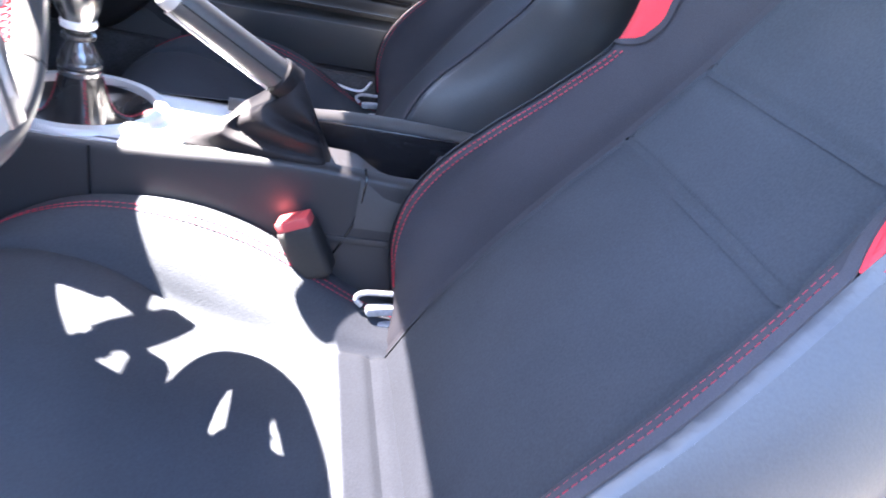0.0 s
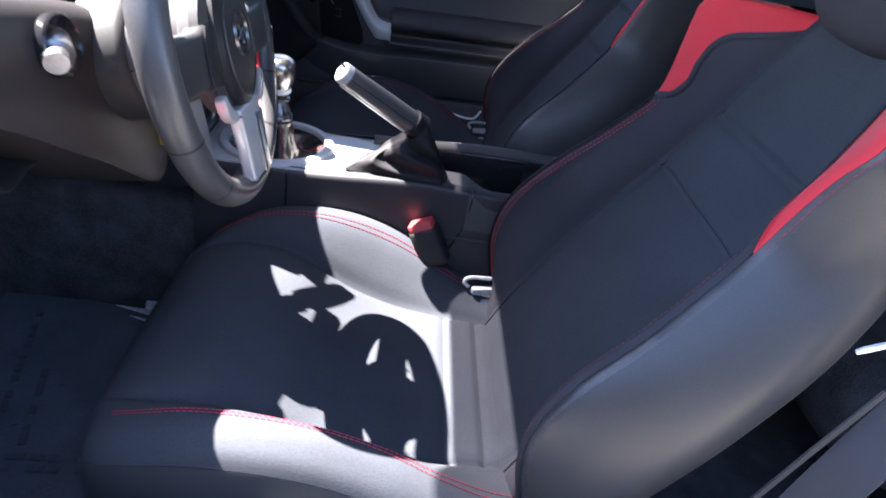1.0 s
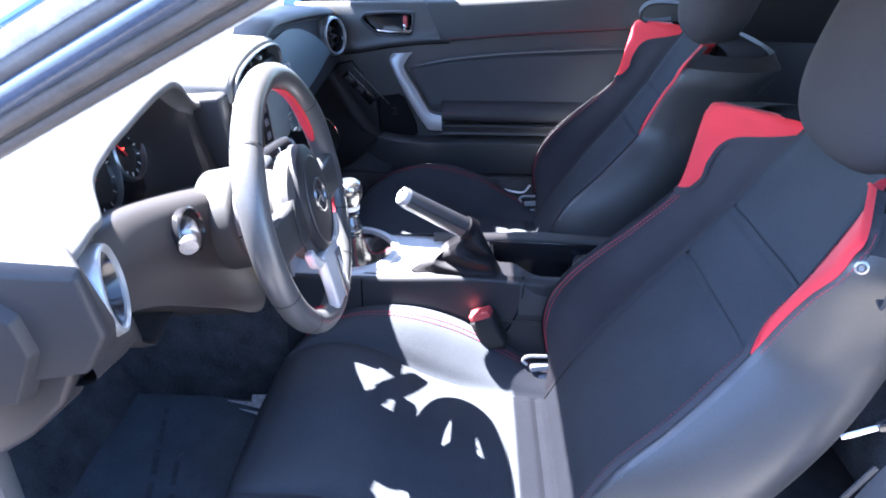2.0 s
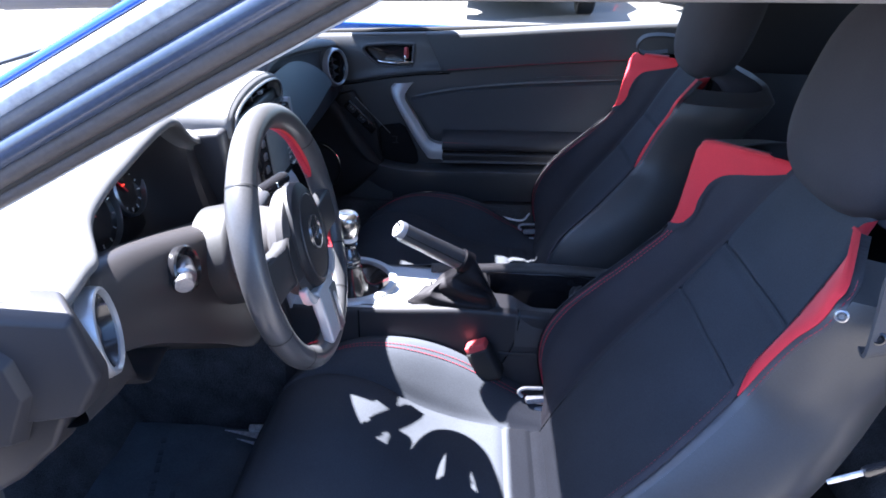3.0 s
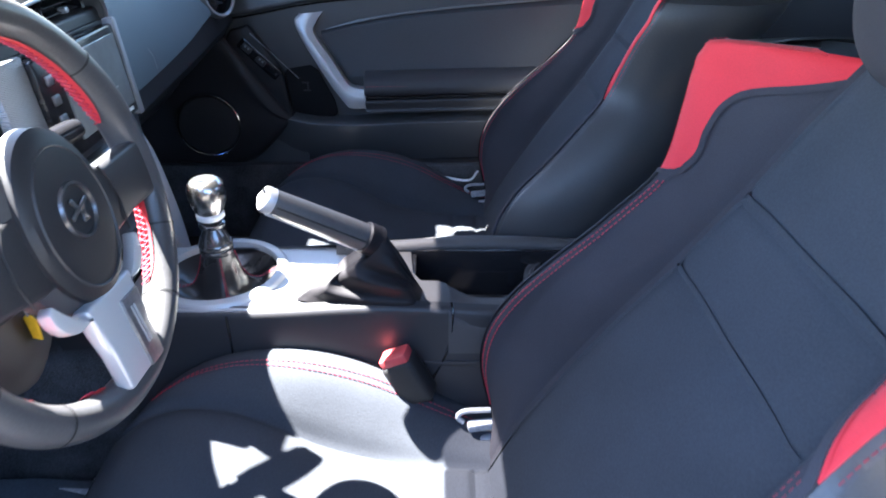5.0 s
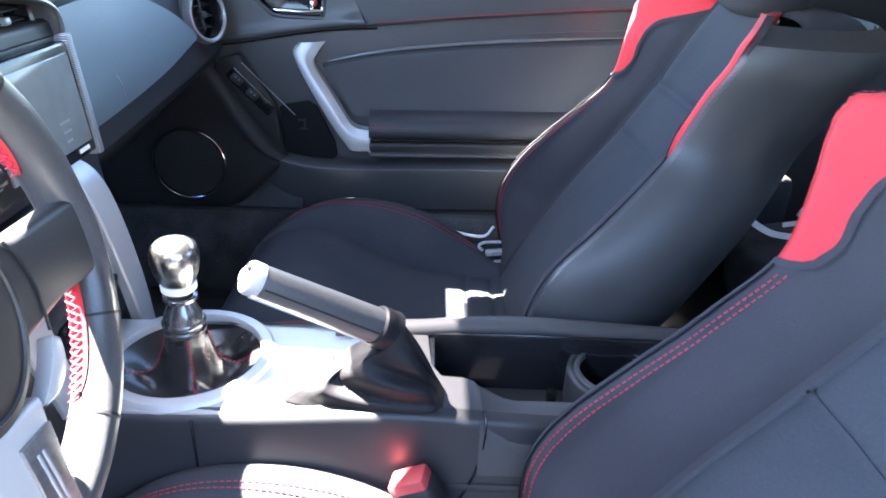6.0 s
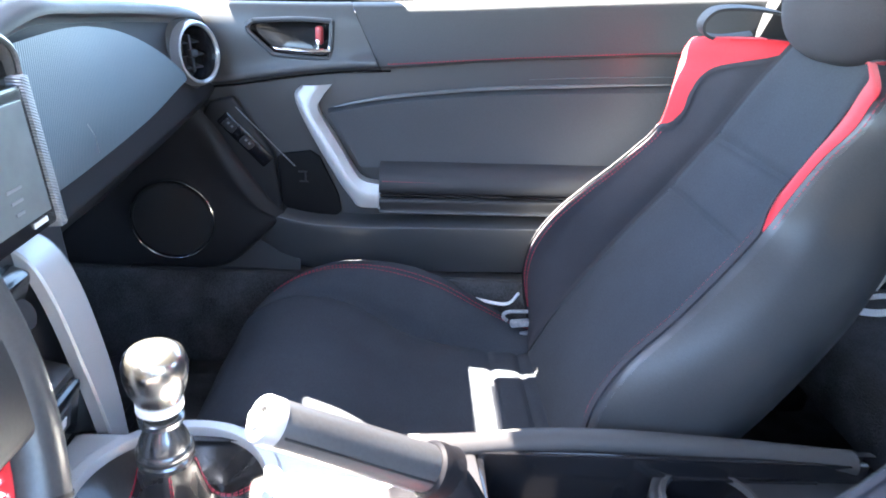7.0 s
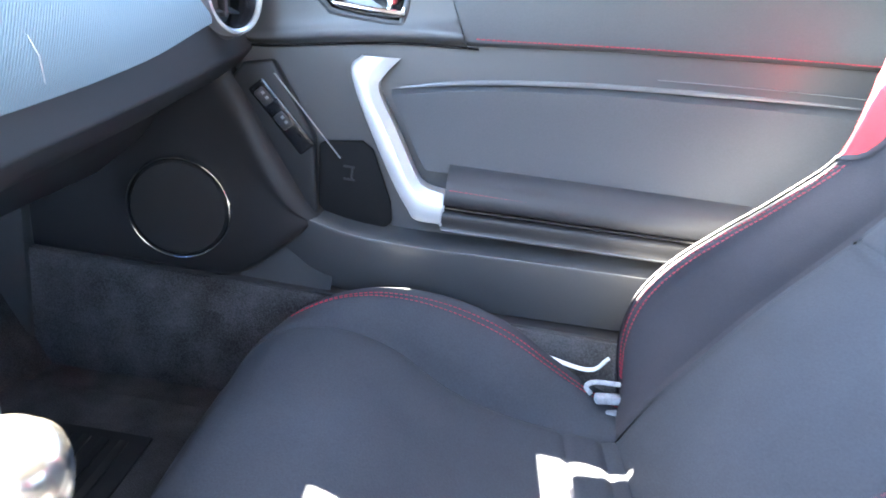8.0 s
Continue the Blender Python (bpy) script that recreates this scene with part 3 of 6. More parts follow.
# bonnet and wing in front of the windscreen
rows = []
for i in range(11):
    x = -1.22 - 1.0 * i / 10
    rows.append([Vector((x, MID + 0.86 * j / 8, 0.885 - 0.14 * (i / 10) ** 1.5 - 0.10 * (abs(j) / 8) ** 3)) for j in range(-8, 9)])
part("bonnet", facing(grid(rows), (-1.7, MID, 0.3)), M_BLUE, shell, "glossy blue bonnet")
part("wing", box((1.25, 0.05, 0.5), pose(-1.55, MID - 0.84, 0.56), 0.02), M_BLUE, shell)
part("wing", box((1.25, 0.05, 0.5), pose(-1.55, MID + 0.84, 0.56), 0.02), M_BLUE, shell)
part("cowl", box((0.25, 1.3, 0.03), pose(-1.2, MID, 0.87), 0.008), M_PLASTIC, shell)

mat_d = thing("floor_mat", (-0.66, -0.36, 0.2), "smooth blue-black protective floor mat with printed lines in the driver footwell", "floor mat", "floor mats")
rows = []
for i in range(27):
    x = -0.94 + 0.52 * i / 26
    rows.append([Vector((x, -0.64 + 0.56 * j / 24, 0.214 + 0.0022 * math.sin(9 * x + 21 * (j / 24)) + 0.0016 * math.sin(31 * x - 9 * (j / 24)) + 0.0012 * math.sin(60 * x + 40 * (j / 24)))) for j in range(25)])
part("mat", tucked(grid(rows), (-0.66, -0.36, 0.1), 0.004, 0.001), material("mat_film", (0.085, 0.100, 0.120), 0.34, grain=300, bump=0.35, vary=0.3, stain=16, depth=0.001), mat_d)
rng = random.Random(12)
for x0, y0, dx, dy, length in ((-0.714, -0.125, 0.25, -0.968, 0.31), (-0.640, -0.262, 0.25, -0.968, 0.15), (-0.612, -0.428, 0.998, 0.06, 0.13), (-0.606, -0.446, 0.998, 0.06, 0.12)):
    s = 0.0
    while s < length:
        w = rng.uniform(0.008, 0.026)
        part("print_bar", box((w, 0.010, 0.0015), pose(x0 + dx * (s + w / 2), y0 + dy * (s + w / 2), 0.2205, 0, 0, math.degrees(math.atan2(dy, dx)) + rng.uniform(-6, 6)), 0.0004), M_PRINT, mat_d)
        s += w + rng.choice((0.003, 0.004, 0.02))
mat_p = thing("floor_mat", (-0.72, 0.43, 0.2), "worn black carpet floor mat in the passenger footwell", "floor mat", "floor mats")
part("mat", box((0.62, 0.46, 0.012), pose(-0.72, 0.43, 0.208), 0.005), M_CARPET, mat_p)
part("heel_pad", box((0.26, 0.24, 0.006), pose(-0.68, 0.45, 0.217), 0.003), M_RUBBER, mat_p, "black rubber heel pad")
for k in range(9):
    part("rib", box((0.012, 0.20, 0.004), pose(-0.78 + 0.025 * k, 0.45, 0.222), 0.0015), M_RUBBER, mat_p)

# ---- dashboard ----
dash = thing("dashboard", (-0.8, MID, 0.5), "dark soft-touch dashboard with round silver vents", "dashboard")
YS = [-0.675, -0.655, -0.60, -0.55, -0.52, -0.48, -0.42, -0.36, -0.30, -0.25, -0.222, -0.205, -0.192, -0.175, -0.15, -0.09, -0.03, 0.05, 0.20, 0.27, 0.32, 0.45, 0.58, 0.65, 0.72, 0.765]
brow_x = table(YS, [-0.470, -0.470, -0.482, -0.502, -0.520, -0.545, -0.556, -0.558, -0.558, -0.556, -0.554, -0.552, -0.552, -0.552, -0.555, -0.565, -0.575, -0.58, -0.58, -0.57, -0.565, -0.56, -0.535, -0.515, -0.51, -0.515])
brow_z = table(YS, [0.872, 0.874, 0.872, 0.858, 0.852, 0.866, 0.880, 0.890, 0.900, 0.907, 0.907, 0.900, 0.887, 0.871, 0.856, 0.845, 0.842, 0.842, 0.845, 0.868, 0.882, 0.880, 0.872, 0.866, 0.856, 0.846])
low_z = table(YS, [0.762, 0.757, 0.735, 0.715, 0.69, 0.66, 0.655, 0.652, 0.65, 0.652, 0.653, 0.655, 0.656, 0.657, 0.658, 0.665, 0.67, 0.675, 0.678, 0.681, 0.684, 0.695, 0.712, 0.725, 0.73, 0.735])
low_x = table(YS, [-0.462, -0.464, -0.476, -0.49, -0.50, -0.505, -0.515, -0.518, -0.52, -0.522, -0.524, -0.525, -0.525, -0.525, -0.525, -0.525, -0.525, -0.525, -0.525, -0.525, -0.525, -0.52, -0.508, -0.50, -0.50, -0.50])


def dash_sections():
    rows = []
    for k in range(161):
        y = -0.675 + 1.44 * k / 160
        bx, bz, lx, lz = brow_x(y), brow_z(y), low_x(y), low_z(y)
        deep = max(0, 1 - abs((y + 0.345) / 0.185) ** 6) if abs(y + 0.345) < 0.185 else 0
        mid = Vector(((bx + lx) / 2 - 0.012 - 0.11 * deep, y, (bz + lz) / 2 + 0.01))
        back = 0.878 + 0.012 * deep
        rows.append(curve([(-1.2, y, 0.872), (-1.0, y, back), (-0.78, y, bz * 0.6 + back * 0.4 + 0.003), (bx - 0.05, y, bz + 0.006), (bx - 0.008, y, bz + 0.002), (bx + 0.002, y, bz - 0.010 - 0.003 * deep), (bx - 0.012 - 0.025 * deep, y, bz - 0.022 - 0.004 * deep),
                           mid, (lx - 0.004 - 0.06 * deep, y, lz + 0.012), (lx - 0.006, y, lz - 0.012), (lx - 0.06, y, lz - (0.06 if y > -0.1 else 0.02)), (lx - 0.22, y, lz - (0.13 if y > -0.1 else 0.03))], 66))
    return rows


rows = dash_sections()
part("dash_pad", facing(grid([r[:37] for r in rows]), (-0.85, MID, 0.7)), M_SOFT, dash, "soft-touch dark grey dash pad")
part("dash_face", facing(grid([r[36:] for r in rows]), (-0.85, MID, 0.7)), M_NAVY, dash, "dark plastic dash fascia")
# closed ends beside the doors: the far one plain, the near one a faceted block with a fuse cover
prof = [(p.x, p.z) for p in rows[-1]][::3]
part("end_cap", extruded(prof, frame_of((1, 0, 0), (0, 0, 1), (0, 0.764, 0)), -0.01, 0.0), M_PLASTIC, dash, "dark dash end cap", smooth=False)


def lofted(sections, bevel):
    """A closed block through polygons of equal count."""
    bm = grid([[Vector(p) for p in s] for s in sections], loop=True)
    n = len(sections[0])
    bm.verts.ensure_lookup_table()
    bm.faces.new([bm.verts[k] for k in range(n)])
    bm.faces.new([bm.verts[len(bm.verts) - n + k] for k in range(n)])
    bmesh.ops.recalc_face_normals(bm, faces=bm.faces)
    if bevel:
        sharp = [e for e in bm.edges if len(e.link_faces) == 2 and e.calc_face_angle(0) > 0.25]
        bmesh.ops.bevel(bm, geom=sharp, offset=bevel, segments=3, affect="EDGES", profile=0.5)
    return bm


outer = [(-0.86, 0.870), (-0.446, 0.872), (-0.434, 0.815), (-0.456, 0.777), (-0.497, 0.768), (-0.86, 0.745)]
inner = [(-0.86, 0.884), (-0.474, 0.880), (-0.446, 0.806), (-0.448, 0.780), (-0.500, 0.762), (-0.86, 0.735)]
part("end_block", lofted([[(x, -0.697, z) for x, z in outer], [(x + 0.002, -0.687, z + 0.004 * (z > 0.84)) for x, z in outer], [(x, -0.654, z) for x, z in inner]], 0.004), M_NAVY, dash, "dark faceted dash end", smooth=True)
part("fuse_cover", lofted([[(x * 0.94 - 0.036, -0.708, 0.80 + (z - 0.80) * 0.85) for x, z in ((-0.86, 0.852), (-0.512, 0.852), (-0.496, 0.838), (-0.488, 0.800), (-0.512, 0.742), (-0.86, 0.66))], [(x, -0.690, z) for x, z in ((-0.86, 0.852), (-0.512, 0.852), (-0.496, 0.838), (-0.488, 0.800), (-0.512, 0.742), (-0.86, 0.66))]], 0.002), M_NAVY, dash, "raised six-sided fuse cover")
part("end_skirt", lofted([[(x, -0.688, z) for x, z in ((-0.86, 0.78), (-0.468, 0.782), (-0.492, 0.732), (-0.535, 0.690), (-0.60, 0.645), (-0.86, 0.60))], [(x - 0.01, -0.640, z - 0.02) for x, z in ((-0.86, 0.78), (-0.468, 0.782), (-0.492, 0.732), (-0.535, 0.690), (-0.60, 0.645), (-0.86, 0.60))]], 0.006), M_KNEE, dash, "brown-grey skirt below the dash end")
for k in range(4):
    part("defroster_slot", box((0.030, 0.0035, 0.003), pose(-0.548 + 0.003 * k, -0.617 - 0.007 * k, 0.8765, 0, 0, 30), 0.001), M_BLACK, dash, "dark defroster slot")
knee_low = table([-0.575, -0.53, -0.41, -0.30, -0.22, -0.10], [0.752, 0.732, 0.656, 0.585, 0.590, 0.62])
knee_top = table([-0.575, -0.50, -0.42, -0.30, -0.20, -0.10], [0.832, 0.828, 0.812, 0.780, 0.745, 0.73])
rows = []
for k in range(31):
    y = -0.572 + 0.50 * k / 30
    zt, zb = knee_top(y), knee_low(y)
    g = 0.046 * math.exp(-((y + 0.31) / 0.135) ** 2)  # swells out round the column
    rows.append(curve([(-0.575, y, zt - 0.060), (-0.552 + g * 0.5, y, zt - 0.006), (-0.524 + g * 0.8, y, zt + 0.001), (-0.503 + g * 0.88, y, zt - 0.020), (-0.492 + g * 0.85, y, zt * 0.5 + zb * 0.5), (-0.486 + g * 1.0, y, zb + 0.012), (-0.494 + g, y, zb), (-0.56, y, zb - 0.012)], 20))
part("knee_panel", facing(grid(rows), (-0.8, -0.3, 0.70)), M_KNEE, dash, "brown-grey lower panel round the ignition lock")
# dials deep under the brow, behind a clear lens
cluster = part("dial_panel", box((0.02, 0.26, 0.135), pose(-0.648, -0.327, 0.786, 0, -14, 0), 0.012), M_BLACK, dash, "unlit black instrument panel")
part("dial_surround", extruded([(-0.150, -0.085), (0.125, -0.085), (0.128, 0.045), (0.11, 0.066), (-0.10, 0.056), (-0.150, 0.025)], frame_of((0, 1, 0), (-0.2, 0, 1), (-0.655, -0.318, 0.792)), 0.01, 0.006), M_PLASTIC, cluster)
for dy, r in ((-0.100, 0.036), (-0.005, 0.050), (0.090, 0.036)):
    m = pose(-0.636, -0.322 + dy, 0.796, 0, 76, 0)
    part("dial_ring", lathe([(r + 0.004, 0), (r + 0.004, 0.008), (r + 0.0015, 0.011), (r, 0.008), (r, 0)], m, 40), M_STEEL, cluster, "thin grey dial ring")
    dial = part("dial_face", lathe([(0, 0.002), (r, 0.002), (r, 0)], m, 36), M_BLACK, cluster)
    for q in range(10):
        b = radians(-40 + 28 * q)
        part("dial_mark", box((0.006, 0.0016, 0.001), m @ pose(math.cos(b) * (r - 0.006), math.sin(b) * (r - 0.006), 0.003, 0, 0, math.degrees(b)), 0), M_WHITE, dial)
    part("dial_needle", box((r * 0.7, 0.002, 0.002), m @ pose(-r * 0.25, -0.01, 0.005, 0, 0, 35), 0), M_INSERT, dial, "red dial needle")
for dy, dz, w in ((-0.118, -0.020, 0.010), (-0.104, -0.020, 0.008), (-0.112, -0.013, 0.014), (0.072, 0.020, 0.006)):
    part("warning_lamp", box((0.003, w, w * 0.45), pose(-0.630, -0.318 + dy, 0.79 + dz, 0, -14, 0), 0.001), M_GLOW, cluster, "lit red warning lamp")


def vent(y, z, x, name="vent", r=0.046, turn=0.0):
    v = thing("air_vent", (x, y, z), "round air vent with a satin silver ring in the dashboard", "air vent", "dash vents")
    m = pose(x, y, z, 0, 82, turn)
    part("vent_ring", lathe([(r - 0.003, -0.004), (r - 0.002, 0.010), (r + 0.001, 0.013), (r + 0.004, 0.012), (r + 0.0065, 0.004), (r + 0.0065, -0.012)], m, 48), M_SATIN, v, "satin silver ring")
    part("vent_barrel", lathe([(r - 0.002, 0.008), (r - 0.007, -0.004), (r - 0.009, -0.02), (r - 0.011, -0.05), (0.0, -0.052)], m, 40), M_BLACK, v)
    for k in (-1, 0, 1):
        h = math.sqrt((r - 0.012) ** 2 - (0.019 * k) ** 2)
        part("vent_slat", box((0.003, 2 * h, 0.022), m @ pose(0.019 * k, 0, -0.016, 0, 20, 0), 0.001), M_PLASTIC, v)
    part("vent_bar", box((2 * r - 0.03, 0.006, 0.014), m @ pose(0, 0, -0.010), 0.002), M_PLASTIC, v)
    part("vent_knob", box((0.012, 0.016, 0.012), m @ pose(0, 0, -0.003), 0.003), M_PLASTIC, v)
    return v


vent(-0.610, 0.806, -0.480, r=0.039, turn=20)
vent(0.660, 0.800, -0.502, r=0.043, turn=-22)
for y, s in ((-0.611, -1), (0.660, 1)):
    part("vent_housing", lathe([(0.040, 0.0), (0.046, 0.003), (0.056, -0.012), (0.060, -0.06)], pose(-0.486 if s < 0 else -0.504, y, 0.806 if s < 0 else 0.800, 0, 82, 20 if s < 0 else -22), 40), M_SOFT, dash)

# passenger side: woven-look panel and brow over it
pan_top = table([0.20, 0.24, 0.30, 0.37, 0.43, 0.50, 0.555, 0.59, 0.605], [0.838, 0.850, 0.857, 0.860, 0.857, 0.842, 0.815, 0.790, 0.776])
pan_low = table([0.20, 0.30, 0.41, 0.50, 0.555, 0.59, 0.605], [0.716, 0.720, 0.729, 0.742, 0.755, 0.764, 0.768])
rows = []
for k in range(33):
    y = 0.20 + 0.405 * k / 32
    zt, zb = pan_top(y), pan_low(y)
    f = table([0.66, 0.72, 0.80, 0.87], [low_x(y) + 0.006, low_x(y) + 0.010, (low_x(y) + brow_x(y)) / 2 + 0.012, brow_x(y) + 0.006])
    rows.append([Vector((f(zt + (zb - zt) * j / 10), y, zt + (zb - zt) * j / 10)) for j in range(11)])
part("dash_panel", tucked(grid(rows), (-0.75, 0.4, 0.75), 0.010, 0.002), M_WEAVE, dash, "blue-grey woven-texture passenger dash panel")
part("scratch", tube([(-0.5065, 0.292, 0.772), (-0.503, 0.298, 0.758), (-0.5035, 0.304, 0.738)], 0.00045, 5), M_STEEL, dash, "pale scratch on the dash panel")
part("glove_box", facing(grid([curve([(-0.548, y, low_z(y) - 0.016), (-0.60, y, 0.655), (-0.63, y, 0.60), (-0.70, y, 0.53)], 10) for y in [0.22 + 0.50 * k / 10 for k in range(11)]]), (-0.85, 0.45, 0.62)), M_PLASTIC, dash, "dark glove box door")
part("lower_seam", tube([(-0.622, 0.24, 0.61), (-0.622, 0.70, 0.62)], 0.002, 6), M_BLACK, dash)

# centre stack
stack = part("centre_face", extruded([(-0.105, 0.52), (-0.115, 0.70), (-0.125, 0.86), (0.225, 0.86), (0.215, 0.70), (0.205, 0.52)], frame_of((0, 1, 0), (-0.10, 0, 1), (-0.440, 0, 0)), 0.06, 0.008, 3), M_PLASTIC, dash, "dark centre face of the dash")
unit = thing("car_stereo", (-0.52, 0.055, 0.75), "black touchscreen car stereo set in the dash centre", "car stereo")
sm = frame_of((0, 1, 0), (-0.10, 0, 1), (-0.492, 0.042, 0.778))
part("bezel", box((0.212, 0.122, 0.02), sm, 0.004), M_BLACK, unit, "glossy black bezel")
# base colour lifted to stand in for the reflection on the dark screen
part("screen", box((0.155, 0.096, 0.004), sm @ pose(0.018, 0.002, 0.0105), 0.001), material("screen_glass", (0.17, 0.19, 0.195), 0.10, grain=60, bump=0.0, vary=0.1, stain=10), unit, "glass screen with a pale reflection in its colour")
for k in range(4):
    part("button", box((0.014, 0.012, 0.004), sm @ pose(-0.084, 0.034 - 0.023 * k, 0.011), 0.0015), M_STEEL, unit, "small chrome-edged button")
for k in range(3):
    part("screen_text", box((0.022 - 0.005 * k, 0.0026, 0.0006), sm @ pose(0.05, -0.014 - 0.010 * k, 0.013), 0), M_PALE, unit, "pale line of screen text")
part("brand_mark", box((0.022, 0.0045, 0.0006), sm @ pose(0.078, -0.052, 0.0103), 0), M_WHITE, unit)
ribbed = lined(material("ribbed_trim", (0.24, 0.25, 0.26), 0.35, 0.4, grain=900, bump=0.05), 130, "Z", 1.0, radians(25))
part("ribbed_edge", box((0.012, 0.135, 0.016), sm @ pose(0.112, 0, 0.004), 0.003), ribbed, unit, "ribbed grey edge strip")
part("ribbed_edge", box((0.06, 0.135, 0.014), sm @ pose(-0.135, 0, -0.004), 0.003), ribbed, unit, "ribbed grey side panel")
for side, y in ((-1, -0.055), (1, 0.145)):
    # a flat silver strip, bent at the knee, with a flank outside it: passenger's pale, driver's dark
    line = curve([(-0.548, y - 0.004 * side, 0.706), (-0.520, y - 0.002 * side, 0.704), (-0.494, y, 0.684), (-0.478, y + 0.002 * side, 0.64), (-0.462, y, 0.57), (-0.452, y - 0.004 * side, 0.52), (-0.446, y - 0.006 * side, 0.47)], 28)
    wide = table([0, 6, 14, 28], [0.017, 0.021, 0.024, 0.016])
    strip, flank = [], []
    for i, p in enumerate(line):
        w = wide(i)
        t = (line[min(i + 1, 28)] - line[max(i - 1, 0)]).normalized()
        n = Vector((-t.z, 0, t.x))
        n = n if n.x > 0 else -n
        a, b = p + Vector((0, -w * side, 0)), p + Vector((0, w * side, 0))
        strip.append([a - n * 0.012, a - n * 0.001, a + n * 0.001 + Vector((0, 0.002 * side, 0)), b + n * 0.001 - Vector((0, 0.002 * side, 0)), b - n * 0.001, b - n * 0.012])
        c = b - n * 0.004 + Vector((0, 0.0015 * side, 0))
        flank.append(curve([c, c + Vector((0, 0.007 * side, 0)) - n * 0.001, c + Vector((0, 0.013 * side, 0)) - n * 0.010, c + Vector((0, 0.015 * side, 0)) - n * 0.05, c + Vector((0, 0.012 * side, 0)) - n * 0.10], 10))
    part("stack_trim", facing(grid(strip), (-0.60, y, 0.58)), M_SILVER, dash, "flat satin silver strip down the stack")
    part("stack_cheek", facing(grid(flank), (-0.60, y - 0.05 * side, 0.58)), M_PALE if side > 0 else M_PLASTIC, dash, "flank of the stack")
part("climate_panel", box((0.03, 0.15, 0.10), pose(-0.520, 0.045, 0.640, 0, 20, 0), 0.008), M_BLACK, dash, "black climate control panel")
for k in range(3):
    kn = part("climate_knob", lathe([(0.0, 0.014), (0.014, 0.014), (0.016, 0.010), (0.017, 0.0), (0.020, 0.0)], pose(-0.504, -0.005 + 0.05 * k, 0.645, 0, 70, 0), 24), M_PLASTIC, dash, "dark climate knob")
part("stack_foot", box((0.06, 0.15, 0.12), pose(-0.510, 0.045, 0.535, 0, 14, 0), 0.01), M_PLASTIC, dash)
sockets = part("socket_panel", box((0.012, 0.13, 0.06), pose(-0.472, 0.045, 0.548, 0, 12, 0), 0.004), M_BLACK, dash, "black panel with sockets")
for q in (-1, 1):
    part("socket_lid", box((0.004, 0.034, 0.026), pose(-0.465, 0.045 + 0.026 * q, 0.552, 0, 12, 0), 0.002), M_PLASTIC, sockets)
    part("socket_mark", box((0.001, 0.010, 0.010), pose(-0.4625, 0.045 + 0.026 * q, 0.552, 0, 12, 0), 0.0), M_WHITE, sockets)
# centre vents under a raised brow
hump = []
for k in range(33):
    a = math.pi * k / 32
    cy, cz = 0.055 - 0.150 * math.cos(a), 0.836 + 0.062 * math.sin(a) ** 0.6
    n = Vector((0, -math.cos(a), math.sin(a)))
    b = Vector((0, cy, cz))
    hump.append(curve([(-0.84, cy, 0.862 + 0.018 * math.sin(a)), (-0.70, cy, cz + 0.004), b + Vector((-0.545, 0, 0.005)), b + Vector((-0.522, 0, 0.001)), b - n * 0.006 + Vector((-0.517, 0, 0)), b - n * 0.013 + Vector((-0.524, 0, 0)), b - n * 0.016 + Vector((-0.59, 0, 0))], 24))
part("vent_brow", facing(grid(hump), (-0.64, 0.055, 0.82)), M_SOFT, dash, "smooth arched brow over the centre vents")
part("brow_rim", tube([r[18] + Vector((0.002, 0, 0)) for r in hump], 0.0028, 8), M_STEEL, dash, "thin satin line round the centre vents")
part("vent_recess", box((0.01, 0.245, 0.050), pose(-0.578, 0.055, 0.856), 0.004), M_BLACK, dash)
part("vent_sill", box((0.06, 0.296, 0.012), pose(-0.550, 0.055, 0.832), 0.004), M_PLASTIC, dash)
for y in (-0.010, 0.120):
    v = thing("air_vent", (-0.54, y, 0.855), "rounded black centre air vent with dark slats", "air vent", "dash vents")
    outline = [(0.055 * math.copysign(abs(math.cos(a)) ** 0.5, math.cos(a)), 0.0235 * math.copysign(abs(math.sin(a)) ** 0.6, math.sin(a))) for a in [2 * math.pi * k / 40 for k in range(40)]]
    vm = frame_of((0, 1, 0), (-0.15, 0, 1), (-0.535, y, 0.860))
    ring = grid([[vm @ Vector((px * s, pz * s, d)) for px, pz in outline] for s, d in ((1.0, -0.03), (1.0, 0.0), (0.97, 0.003), (0.90, 0.001), (0.87, -0.03))], loop=True)
    part("vent_frame", facing(ring, (-0.66, y, 0.860)), M_BLACK, v, "glossy black vent frame")
    for k in range(3):
        part("vent_slat", box((0.090 - 0.012 * abs(k - 1), 0.002, 0.016), vm @ pose(0, -0.011 + 0.011 * k, -0.010, 15, 0, 0), 0.0008), M_PLASTIC, v)
    for k in range(4):
        part("vent_vane", box((0.002, 0.038, 0.012), vm @ pose(-0.03 + 0.02 * k, 0, -0.022), 0.0005), M_PLASTIC, v)
    part("vent_knob", box((0.010, 0.008, 0.012), vm @ pose(0.005, 0, -0.002), 0.002), M_SILVER, v, "small silver vent tab")

